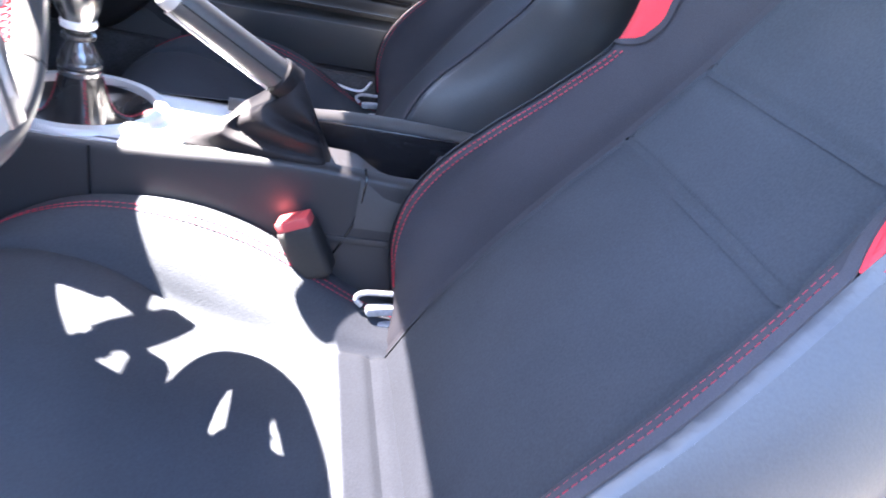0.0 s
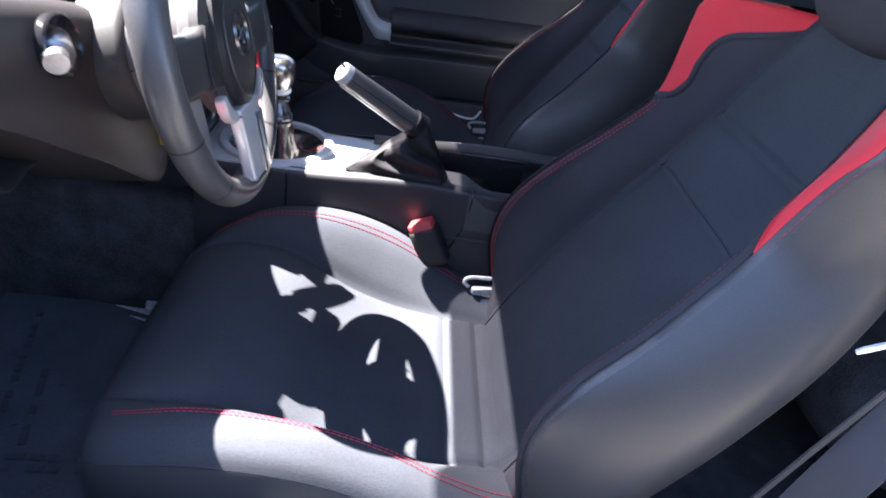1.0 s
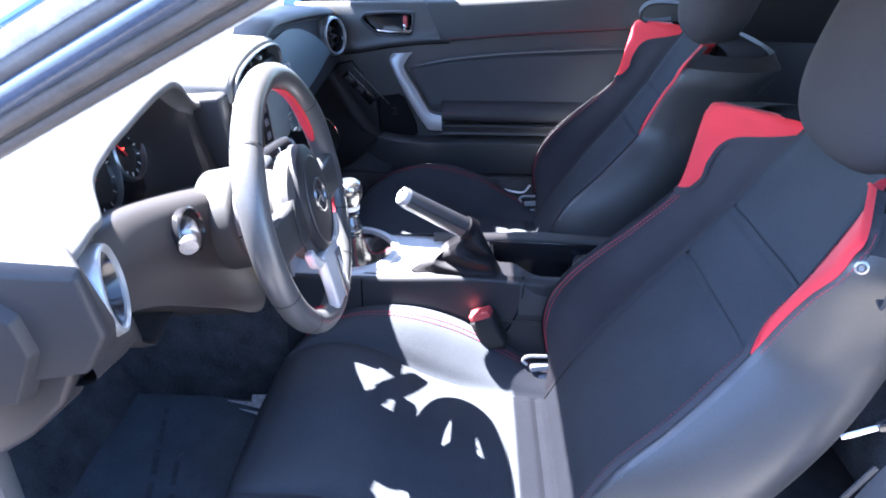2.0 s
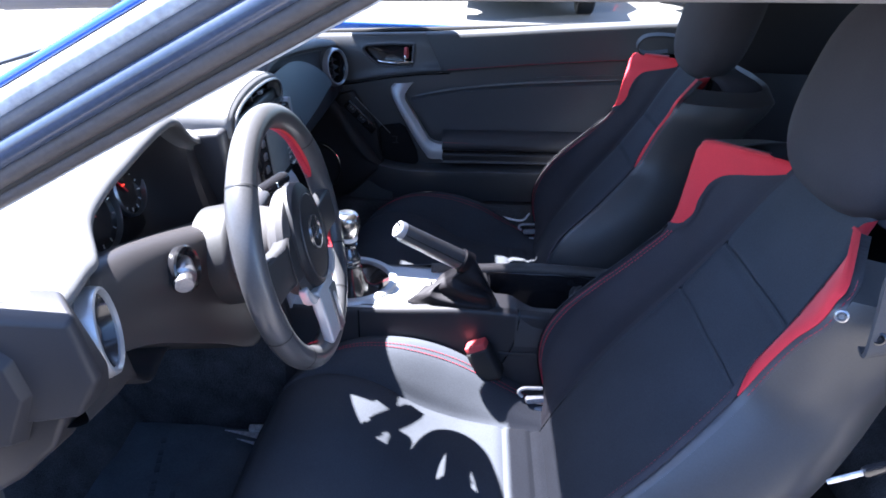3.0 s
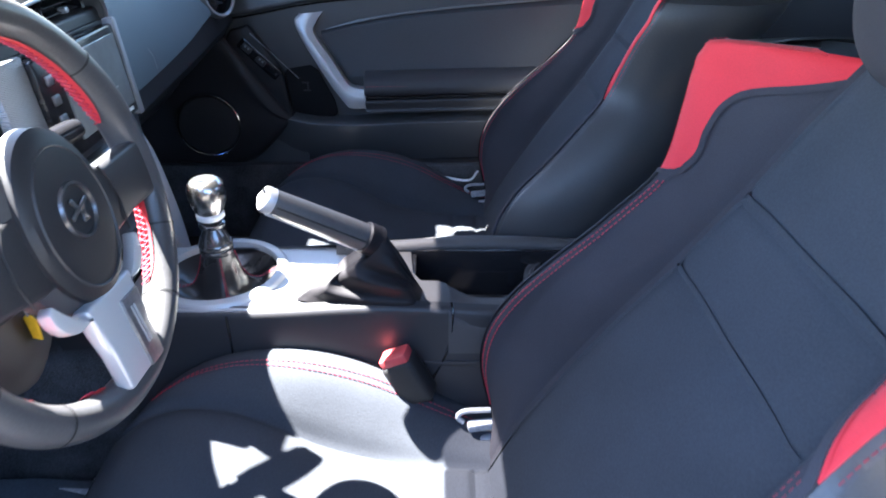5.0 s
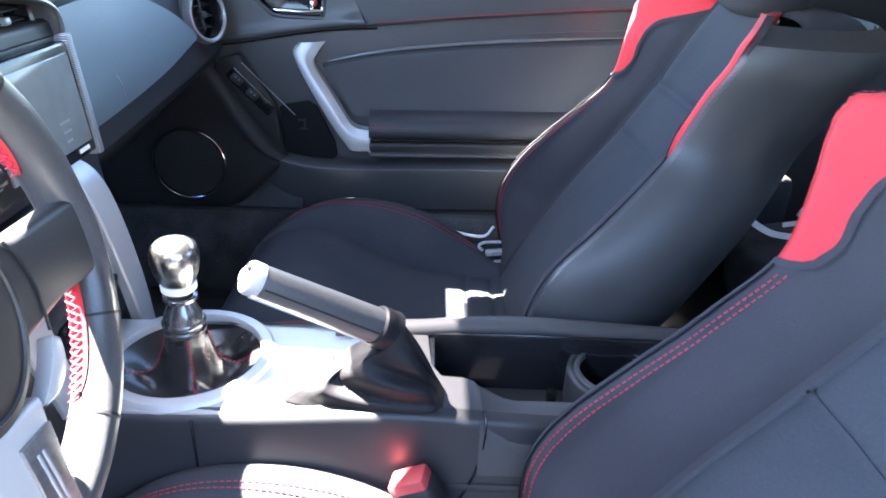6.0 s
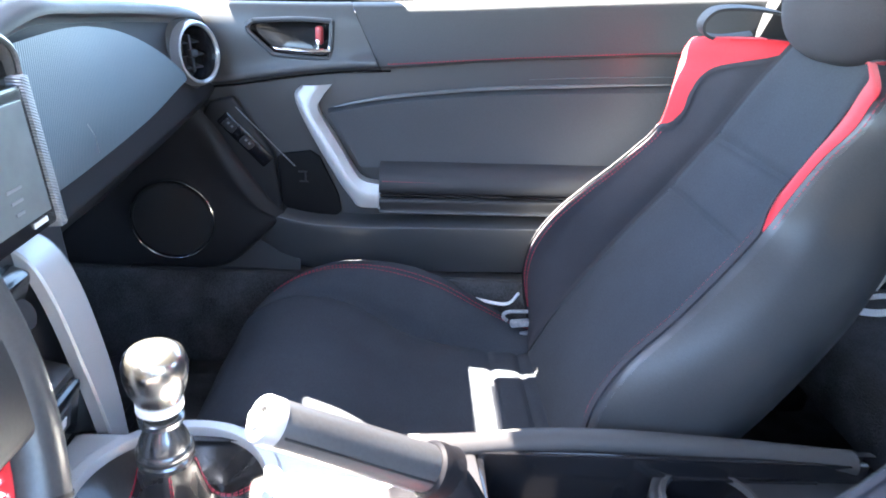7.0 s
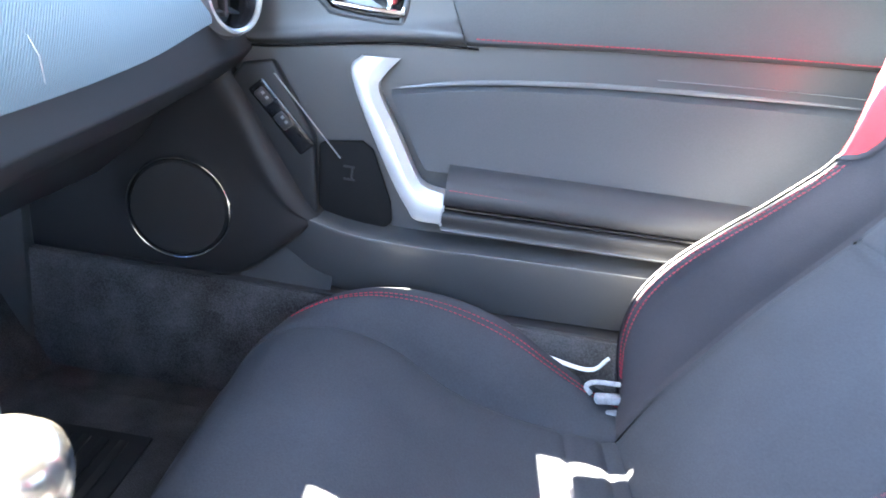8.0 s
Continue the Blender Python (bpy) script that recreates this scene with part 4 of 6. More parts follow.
# steering column, lock and key
column = thing("steering_column", (-0.48, -0.31, 0.72), "grey plastic steering column shroud with stalks", "steering column")
cm = frame_of((0, 1, 0), (-math.sin(radians(13)), 0, math.cos(radians(13))), (-0.363, -0.31, 0.772))  # wheel frame: x right, y up, z to the driver
part("shroud", lathe([(0.045, -0.02), (0.055, -0.028), (0.062, -0.05), (0.066, -0.075), (0.067, -0.115)], cm @ pose(0.008, -0.012, 0) @ Matrix.Diagonal((1.02, 1.0, 1.0, 1.0)), 48, 0.94), M_GREY, column, "grey column shroud")
part("shroud_seam", tube([cm @ Vector((-0.0515, -0.012, -0.04)), cm @ Vector((-0.0575, -0.013, -0.06)), cm @ Vector((-0.0595, -0.014, -0.075))], 0.0011, 6), M_BLACK, column)
part("shroud_collar", lathe([(0.067, -0.074), (0.071, -0.076), (0.0745, -0.082), (0.0745, -0.125)], cm @ pose(0.008, -0.013, 0) @ Matrix.Diagonal((1.02, 1.0, 1.0, 1.0)), 48, 0.94), M_RUBBER, column, "black gap round the shroud")


def on_stalk(f, out=0.0):
    return Vector((-0.506, -0.275, 0.758)).lerp(Vector((-0.434, -0.100, 0.778)), f) + Vector((0.974, 0, 0.225)) * out


stalk = part("stalk", tube([on_stalk(0), on_stalk(0.35), on_stalk(0.50)], [0.0095, 0.0090, 0.0100], 16), M_SILVER, column, "pale grey control stalk")
part("stalk_band", tube([on_stalk(0.30), on_stalk(0.44)], 0.0118, 16), M_BLACK, stalk)
part("stalk_ring", tube([on_stalk(0.50), on_stalk(0.64)], 0.0128, 16), M_SATIN, stalk, "satin ring")
part("stalk_knob", tube([on_stalk(0.64), on_stalk(0.95), on_stalk(1.0)], [0.0125, 0.0120, 0.0095], 16), M_BLACK, stalk, "black stalk switch with pale mark")
for q in (0.37, 0.80):
    part("stalk_mark", box((0.004, 0.008, 0.0012), frame_of((0, 1, 0), (-0.225, 0, 0.974), on_stalk(q, 0.0122)), 0.0004), M_WHITE, stalk)
part("lock_stub", tube([(-0.446, -0.26, 0.770), (-0.446, -0.184, 0.774), (-0.446, -0.174, 0.774)], [0.013, 0.0115, 0.008], 16), M_PLASTIC, column, "dark ignition stub on the column")
lock = thing("ignition_lock", (-0.49, -0.455, 0.775), "round ignition lock with a bright key head beside the column", "ignition lock")
lm = pose(-0.474, -0.419, 0.774, 0, 78, -4)
part("lock_recess", lathe([(0.029, -0.006), (0.0295, 0.003), (0.0275, 0.005), (0.0235, 0.001), (0.0, -0.006)], lm, 32), M_BLACK, lock)
aim = Vector((0.45, -0.87, -0.20)).normalized()
am = Matrix.Translation(lm @ Vector((0, 0, -0.006))) @ aim.to_track_quat("Z", "Y").to_matrix().to_4x4()
part("lock_barrel", lathe([(0.0150, -0.010), (0.0160, 0.004), (0.0168, 0.012), (0.0160, 0.018), (0.0125, 0.021)], am, 32), M_STEEL, lock, "bright metal barrel")
part("lock_knob", lathe([(0.0125, 0.018), (0.0122, 0.030), (0.0110, 0.0325), (0.0, 0.033)], am, 28), M_STEEL, lock, "satin end face")
tag = thing("key_tag", (-0.445, -0.26, 0.63), "small yellow tag hanging below the column", "tag")
part("tag", extruded([(-0.008, -0.014), (0.008, -0.014), (0.008, 0.010), (0.003, 0.014), (-0.003, 0.014), (-0.008, 0.010)], frame_of((0.9, -0.3, 0), (0, 0, 1), (-0.445, -0.26, 0.628)), 0.002, 0.0005), M_YELLOW, tag)
part("tag_wire", tube([(-0.445, -0.26, 0.641), (-0.45, -0.265, 0.70)], 0.001, 5), M_STEEL, tag)

# ---- steering wheel ----
wheel = thing("steering_wheel", (-0.363, -0.31, 0.772), "black leather steering wheel with red inner grips and silver lower spoke", "steering wheel")
R_RIM, R_TUBE = 0.166, 0.0160
wm = cm @ pose(0, 0, 0, 0, 0, -4.5)  # turned a little to the right


def rim_strip(a0, a1, b0, b1, grow=0.0, n=120, m=24):
    """A piece of the rim between two angles round the wheel and two round its section."""
    rows = []
    for i in range(n + 1):
        a = a0 + (a1 - a0) * i / n
        row = []
        for j in range(m + 1):
            b = b0 + (b1 - b0) * j / m
            thick = 1.0 + 0.10 * math.exp(-((abs((a - math.pi / 2 + math.pi) % (2 * math.pi) - math.pi) - 1.05) / 0.22) ** 2)
            r = R_RIM + (R_TUBE * thick + grow) * math.cos(b)
            row.append(wm @ Vector((math.cos(a) * r, math.sin(a) * r, (R_TUBE * 1.12 * thick + grow) * math.sin(b))))
        rows.append(row)
    return rows


def insert_strip(a0, a1, n=40, m=10):
    """A narrow strip on the inner edge of the rim, drawn in at both ends."""
    rows = []
    for i in range(n + 1):
        f = i / n
        w = 1.0 - 0.75 * abs(2 * f - 1) ** 6
        a = radians(a0 + (a1 - a0) * f)
        rows.append(rim_strip(a, a, radians(196 - 24 * w), radians(196 + 24 * w), 0.0012, 1, m)[0])
    return rows


bm = grid(rim_strip(0, 2 * math.pi, 0, 2 * math.pi, 0, 144, 28))
bmesh.ops.remove_doubles(bm, verts=bm.verts, dist=1e-5)
bmesh.ops.recalc_face_normals(bm, faces=bm.faces)
rim = part("rim", bm, material("wheel_leather", (0.050, 0.050, 0.053), 0.36, grain=420, bump=0.3, vary=0.15, stain=8, depth=0.0005), wheel, "black leather rim worn smooth")
for a in (40, 140, 205, 232, 308, 335):
    part("rim_seam", grid(rim_strip(radians(a - 0.4), radians(a + 0.4), 0, 2 * math.pi, 0.0006, 2, 28)), M_RUBBER, rim)
for a0, a1 in ((18, 80), (100, 162), (-48, 4), (176, 228), (250, 257)):
    inside = wm @ Vector((R_RIM * math.cos(radians((a0 + a1) / 2)), R_RIM * math.sin(radians((a0 + a1) / 2)), 0))
    part("grip_insert", facing(grid(insert_strip(a0, a1)), inside), M_INSERT, rim, "red leather grip insert")
    threads = []
    for k in range(int((a1 - a0 - 3) / 2.4)):
        a = radians(a0 + 2.4 * k + 1.8)
        for flip in (1, -1):
            p = [r[0] for r in rim_strip(a, a + flip * radians(2.2), radians(184), radians(185), 0.0022, 1, 1)]
            q = [r[0] for r in rim_strip(a, a + flip * radians(2.2), radians(217), radians(218), 0.0022, 1, 1)]
            threads.append(tube([p[0], p[0].lerp(q[1], 0.5) + (p[0] - inside).normalized() * 0.0012, q[1]], 0.0006, 5))
    part("cross_stitching", joined(threads), M_STITCH, rim, "red cross stitching")
# hub: a grey surround and the darker oval cover in it
part("hub_surround", lathe([(0.0, 0.010), (0.050, 0.014), (0.066, 0.013), (0.075, 0.008), (0.078, 0.000), (0.075, -0.010), (0.058, -0.020), (0.0, -0.020)], wm @ pose(0, -0.006, 0), 48, 0.98), M_GREY, wheel, "grey hub surround")
pad = part("airbag_cover", lathe([(0.0, 0.026), (0.030, 0.0258), (0.048, 0.025), (0.063, 0.023), (0.0690, 0.018), (0.071, 0.004)], wm @ pose(0.003, -0.002, 0) @ Matrix.Diagonal((0.84, 1.08, 1.0, 1.0)), 56), M_PAD, wheel, "black moulded airbag cover")
part("pad_groove", lathe([(0.0545, 0.0240), (0.0558, 0.0254), (0.0572, 0.0236)], wm @ pose(0.003, -0.004, 0) @ Matrix.Diagonal((0.84, 1.08, 1.0, 1.0)), 56), M_PLASTIC, pad)
em = wm @ pose(0.003, 0.002, 0.026)
part("emblem", joined([lathe([(0.0195, 0), (0.0205, 0.003), (0.0225, 0.003), (0.0235, 0)], em, 32, 1.04), box((0.030, 0.0045, 0.003), em @ pose(0, 0.001, 0.001, 0, 0, 20), 0.001), box((0.026, 0.0045, 0.003), em @ pose(0, 0.0, 0.001, 0, 0, -55), 0.001), box((0.016, 0.004, 0.003), em @ pose(0.004, -0.004, 0.001, 0, 0, 60), 0.001)]), M_DARKCHROME, pad, "chrome badge of plain bars in a ring")
for side in (-1, 1):
    sp = extruded([(side * 0.030, 0.030), (side * 0.085, 0.018), (side * 0.168, 0.022), (side * 0.168, -0.036), (side * 0.11, -0.036), (side * 0.03, -0.048)], wm @ pose(0, 0, 0.014), 0.022, 0.006, 3)
    spoke = part("spoke", sp, M_SPOKE, wheel, "black leather side spoke")
    part("spoke_joint", tube([wm @ Vector((side * x, y, 0.0150)) for x, y in ((0.072, 0.020), (0.081, 0.004), (0.084, -0.018), (0.079, -0.046))], 0.0011, 6), M_RUBBER, spoke, "fine dark joint line")
    # silver crescent from the side to the lower spoke
    inner, outer = [], []
    for k in range(13):
        a = radians(-30 - 46 * k / 12)
        w = 0.014 * math.sin(math.pi * min(1, (k + 1.5) / 10)) ** 0.8
        inner.append((side * math.cos(a) * 0.081, math.sin(a) * 0.081 - 0.006))
        outer.append((side * math.cos(a) * (0.082 + w), math.sin(a) * (0.082 + w) - 0.006))
    part("spoke_arm", extruded(inner + outer[::-1], wm @ pose(0, 0, 0.0215), 0.012, 0.002, 2), M_SILVER, wheel, "satin silver crescent arm")
part("lower_spoke", extruded([(-0.040, -0.070), (0.040, -0.070), (0.036, -0.092), (0.031, -0.120), (0.030, -0.156), (-0.030, -0.156), (-0.031, -0.120), (-0.036, -0.092)], wm @ pose(0, 0, 0.022), 0.016, 0.004, 3), M_SILVER, wheel, "wide satin silver lower spoke")
part("spoke_cover", extruded([(0.004, -0.086), (0.034, -0.086), (0.031, -0.120), (0.030, -0.155), (0.006, -0.155)], wm @ pose(0, 0, 0.0245), 0.004, 0.001), M_STEEL, wheel, "darker metal half of the lower spoke")
for x in (0.012, 0.017):
    part("spoke_slit", extruded([(x, -0.096), (x + 0.002, -0.096), (x + 0.004, -0.135), (x + 0.002, -0.135)], wm @ pose(0, 0, 0.0252), 0.002, 0.0002), M_SILVER, wheel, "bright line in the lower spoke")
part("spoke_web", extruded([(-0.012, -0.120), (0.012, -0.120), (0.014, -0.162), (-0.014, -0.162)], wm @ pose(0, 0, 0.014), 0.008, 0.002), M_BLACK, wheel)

# ---- centre console ----
console = thing("centre_console", (-0.1, 0.02, 0.3), "dark plastic centre console between the seats", "centre console")
CL, CR = -0.070, 0.118


def console_side(y, s):
    rows = []
    for k in range(31):
        x = -0.47 + 0.80 * k / 30
        top = 0.512 + 0.010 * math.exp(-((x + 0.12) / 0.12) ** 2)
        rows.append(curve([(x, y + s * 0.020, 0.25), (x, y + s * 0.012, 0.36), (x, y + s * 0.004, 0.45), (x, y, top - 0.018), (x, y - s * 0.004, top - 0.004), (x, y - s * 0.016, top)], 16))
    return rows


part("side_skin", facing(grid(console_side(CL, -1)), (-0.1, 0.02, 0.3)), M_PLASTIC, console, "dark plastic console flank")
part("side_skin", facing(grid(console_side(CR, 1)), (-0.1, 0.02, 0.3)), M_PLASTIC, console, "dark plastic console flank")
for x in (-0.325,):
    part("seam", tube([(x, CL - 0.0012, 0.508), (x + 0.002, CL - 0.006, 0.40), (x + 0.004, CL - 0.014, 0.30)], 0.0016, 6), M_BLACK, console)
part("seam", tube(curve([(-0.028, CL + 0.01, 0.522), (-0.026, CL - 0.001, 0.505), (-0.034, CL - 0.005, 0.45), (-0.07, CL - 0.012, 0.37), (-0.085, CL - 0.018, 0.30)], 14), 0.0016, 6), M_BLACK, console)
# tops: front deck round the gear lever, brake deck, tray and cup holder
HX, HY, HR = -0.360, 0.034, 0.082
rows = []
for f, z in ((0.0, 0.490), (0.0, 0.512), (0.3, 0.512), (0.97, 0.512), (1.0, 0.509), (1.0, 0.48)):
    row = []
    for j in range(128):
        a = 2 * math.pi * (j + 0.5) / 128
        c, s = math.cos(a), math.sin(a)
        reach = min((0.275 if c > 0 else 0.115) / max(abs(c), 1e-6), (0.0745 if s > 0 else 0.0975) / max(abs(s), 1e-6))
        r = HR + (max(reach, HR + 0.004) - HR) * f
        row.append(Vector((HX + c * r, HY + s * r, z)))
    rows.append(row)
part("front_deck", facing(grid(rows, loop=True), (HX, HY, 0.40)), M_SILVER, console, "satin silver deck round the gear lever")
part("brake_deck", extruded([(-0.17, -0.064), (-0.17, 0.092), (-0.086, 0.092), (-0.081, 0.030), (-0.070, 0.010), (-0.046, 0.008), (-0.034, 0.002), (-0.028, -0.012), (-0.026, -0.064)], pose(0, 0, 0.5145), 0.03, 0.004, 2), M_GREY, console, "grey deck under the handbrake boot")
part("lever_slot", box((0.004, 0.030, 0.003), pose(-0.196, 0.028, 0.5125), 0.0008), M_BLACK, console, "dark slot beside the brake lever")
part("deck_rail", tube(curve([(-0.20, 0.098, 0.512), (-0.10, 0.102, 0.514), (0.0, 0.112, 0.516), (0.12, 0.110, 0.514), (0.30, 0.095, 0.510)], 18), 0.014, 12, 0.85), M_GREY, console, "grey raised edge beside the tray")
part("tray_wall", box((0.40, 0.008, 0.10), pose(0.11, 0.090, 0.466, 0, 0, -1), 0.002), M_BLACK, console)
part("tray_wall", box((0.34, 0.010, 0.07), pose(0.14, -0.010, 0.445), 0.004), M_PLASTIC, console)
part("tray_wall", box((0.008, 0.17, 0.09), pose(-0.082, 0.02, 0.465), 0.002), M_BLACK, console)
part("tray_floor", box((0.42, 0.18, 0.01), pose(0.12, 0.012, 0.432), 0.002), M_PLASTIC, console, "dark tray floor")
part("tray_lug", box((0.012, 0.012, 0.022), pose(0.068, 0.06, 0.447), 0.003), M_BLACK, console)
rows = []
for k in range(25):
    x = -0.032 + 0.36 * k / 24
    dip = 0.020 * min(1, max(0, (x + 0.030) / 0.035)) ** 0.8
    inner = -0.004
    rows.append(curve([(x, inner + 0.001, 0.45), (x, inner, 0.508 - dip), (x, inner - 0.008, 0.514 - dip), (x, -0.036, 0.5145 - dip), (x, -0.061, 0.514 - dip), (x, -0.072, 0.506 - dip), (x, -0.077, 0.45)], 24))
part("tray_rim", facing(grid(rows), (0.12, -0.060, 0.44)), M_GREY, console, "grey scooped tray rim")
cups = part("cup_holder", bmesh.new(), M_PLASTIC, console, "dark plastic cup holder insert")
CX, CY, CR2 = 0.140, 0.052, 0.045
rows = []
for f in (0.0, 0.04, 0.5, 1.0, 1.02, 1.02):
    row = []
    for j in range(64):
        a = 2 * math.pi * j / 64
        c, s = math.cos(a), math.sin(a)
        reach = min((0.19 if c > 0 else 0.062) / max(abs(c), 1e-6), (0.040 if s > 0 else 0.060) / max(abs(s), 1e-6))
        reach = (reach ** -6 + 0.20 ** -6) ** (-1 / 6)
        reach = min(reach, 0.058) if c < 0 else reach
        r = CR2 + (max(reach, CR2 + 0.004) - CR2) * f
        row.append(Vector((CX + c * r, CY + s * r, 0.4935 if f < 1.02 else 0.489)))
    rows.append(row)
for v in rows[-1]:
    v.z = 0.45
bm = facing(grid(rows, loop=True), (CX, CY, 0.40))
bm.to_mesh(cups.data)
cups.data.transform(Matrix.Translation(-ORIGIN[console]))
for f in cups.data.polygons:
    f.use_smooth = True
bm.free()
part("cup_ring", lathe([(CR2 - 0.002, -0.003), (CR2 - 0.001, 0.003), (CR2 + 0.003, 0.003), (CR2 + 0.005, 0.0)], pose(CX, CY, 0.4935), 48), M_GREY, cups, "pale worn ring edge")
part("cup_well", lathe([(CR2, 0.0), (CR2 - 0.003, -0.03), (CR2 - 0.006, -0.055), (0.0, -0.056)], pose(CX, CY, 0.4935), 40), M_BLACK, cups, "deep black cup well")
part("card_slot", box((0.15, 0.012, 0.003), pose(0.185, 0.0865, 0.4945), 0.001), M_BLACK, cups)

# gear lever
gear = thing("gear_lever", (-0.36, 0.03, 0.51), "polished metal gear lever with a black leather boot", "gear lever")
gm = pose(-0.360, 0.034, 0.512)
part("boot_ring", lathe([(0.080, -0.010), (0.0805, 0.004), (0.082, 0.006), (0.093, 0.0055), (0.096, 0.003), (0.0985, -0.004), (0.099, -0.018)], gm, 72, 1.0), M_SILVER, gear, "wide satin silver ring")
rows = []
SEAMS = (radians(-70), radians(12), radians(110), radians(196))
for k in range(41):
    t = k / 40
    r0 = 0.0605 * (1 - t) ** 2.1 + 0.0205
    rows.append([])
    for j in range(96):
        a = 2 * math.pi * j / 96
        mid = math.sin(math.pi * t) ** 0.8
        near = min(abs((a - q + math.pi) % (2 * math.pi) - math.pi) for q in SEAMS)
        ridge = math.exp(-(near / 0.30) ** 2)  # the leather stands up along its four sewn corners
        crumple = abs(math.sin(2.5 * a + 5 * t)) * 0.6 + abs(math.sin(5.5 * a - 9 * t + 1.0)) * 0.4 - 0.5
        back = 0.5 + 0.5 * math.cos(a - radians(70))
        dish = -0.024 * math.sin(math.pi * min(1, t * 1.25)) ** 1.1
        z = -0.003 + dish + 0.044 * t ** 2.2 + 0.011 * (ridge - 0.25) * mid + 0.008 * crumple * mid * (0.25 + back * t)
        r = r0 * (1 + 0.16 * (ridge - 0.3) * mid * t)
        rows[-1].append(gm @ Vector((math.cos(a) * r, math.sin(a) * r, z)))
boot = part("boot", facing(grid(rows, loop=True), (-0.360, 0.034, 0.40)), material("boot_leather", (0.020, 0.019, 0.020), 0.28, grain=300, bump=0.25, vary=0.15, stain=10), gear, "creased glossy black leather boot")
for a in SEAMS:
    for q in (0, 1):
        j = (int(a / (2 * math.pi) * 96) + q) % 96
        part("boot_stitching", stitches([r[j] + Vector((0, 0, 0.0010)) for r in rows[:38]], 0.0040, 0.0015, 0.0005), M_STITCH, boot, "red thread seam")
part("lever_collar", lathe([(0.0, 0.034), (0.0205, 0.034), (0.0232, 0.036), (0.0236, 0.041), (0.0222, 0.043), (0.0236, 0.045), (0.0238, 0.050), (0.0222, 0.0525), (0.0, 0.0525)], gm, 36), M_DARKCHROME, gear, "dark chrome double ring")
part("lever_collar", lathe([(0.0, 0.052), (0.0215, 0.052), (0.0205, 0.058), (0.0170, 0.066), (0.0135, 0.072), (0.0122, 0.076), (0.0, 0.076)], gm, 36), M_DARKCHROME, gear, "dark chrome bell")
part("lever_collar", lathe([(0.0, 0.076), (0.0165, 0.076), (0.0185, 0.0775), (0.0185, 0.0815), (0.0165, 0.083), (0.0125, 0.084), (0.0125, 0.088), (0.0, 0.088)], gm, 36), M_DARKCHROME, gear, "thin dark chrome disc")
part("knob", lathe([(0.0, 0.088), (0.016, 0.088), (0.0172, 0.091), (0.0172, 0.097), (0.0185, 0.100), (0.0228, 0.110), (0.0254, 0.122), (0.0254, 0.133), (0.0228, 0.1415), (0.0175, 0.1462), (0.0125, 0.1470), (0.010, 0.1462), (0.0, 0.1462)], gm, 40), M_KNOB, gear, "polished round metal knob")
part("knob_band", lathe([(0.0174, 0.0890), (0.0190, 0.0905), (0.0190, 0.0965), (0.0174, 0.0980)], gm, 36), M_WHITE, gear, "white ring under the knob")

# handbrake
brake = thing("handbrake", (-0.10, -0.035, 0.51), "black leather handbrake lever with a silver tip, pulled up", "handbrake")
A, B = Vector((-0.138, -0.041, 0.609)), Vector((-0.241, -0.084, 0.681))
d = (B - A).normalized()
grip = part("grip", tube([A - d * 0.02, A, A.lerp(B, 0.3), A.lerp(B, 0.7), B - d * 0.006, B], [0.016, 0.0172, 0.0168, 0.0158, 0.0152, 0.0146], 20, 1.05), material("grip_leather", (0.06, 0.06, 0.062), 0.42, grain=380, bump=0.25, vary=0.12), brake, "stitched black leather grip")
side = d.cross(Vector((0, 0, 1))).normalized()
up2 = side.cross(d).normalized()
for s in (1, -1):
    part("grip_seam", tube([A + side * 0.0175 * s, B - d * 0.004 + side * 0.0154 * s], 0.0009, 5), M_RUBBER, grip)
part("tip", tube([B - d * 0.001, B + d * 0.008, B + d * 0.0105, B + d * 0.012], [0.0154, 0.0154, 0.0145, 0.0125], 24, 1.05), M_SILVER, brake, "blunt pale metal end cap")
part("button", tube([B + d * 0.011, B + d * 0.0150, B + d * 0.0160], [0.0068, 0.0066, 0.0050], 16), M_SILVER, brake, "metal release button")
part("tip_notch", box((0.010, 0.004, 0.004), Matrix.Translation(B + d * 0.0125 + up2 * 0.009) @ d.to_track_quat("Z", "Y").to_matrix().to_4x4(), 0.0005), M_BLACK, brake, "dark notch in the end cap")
part("underside", tube([A - up2 * 0.0165, B - up2 * 0.0142], 0.0045, 8), M_SILVER, brake, "silver strip under the grip")
boot_mat = material("boot_leather_soft", (0.014, 0.013, 0.015), 0.55, spec=0.2, grain=300, bump=0.3, vary=0.15, stain=12)
part("collar", tube([A + d * 0.004, A + d * 0.002, A - d * 0.006, A - d * 0.008, A - d * 0.018], [0.0182, 0.0205, 0.0208, 0.0200, 0.0208], 28, 1.04), boot_mat, brake, "sewn leather sleeve")
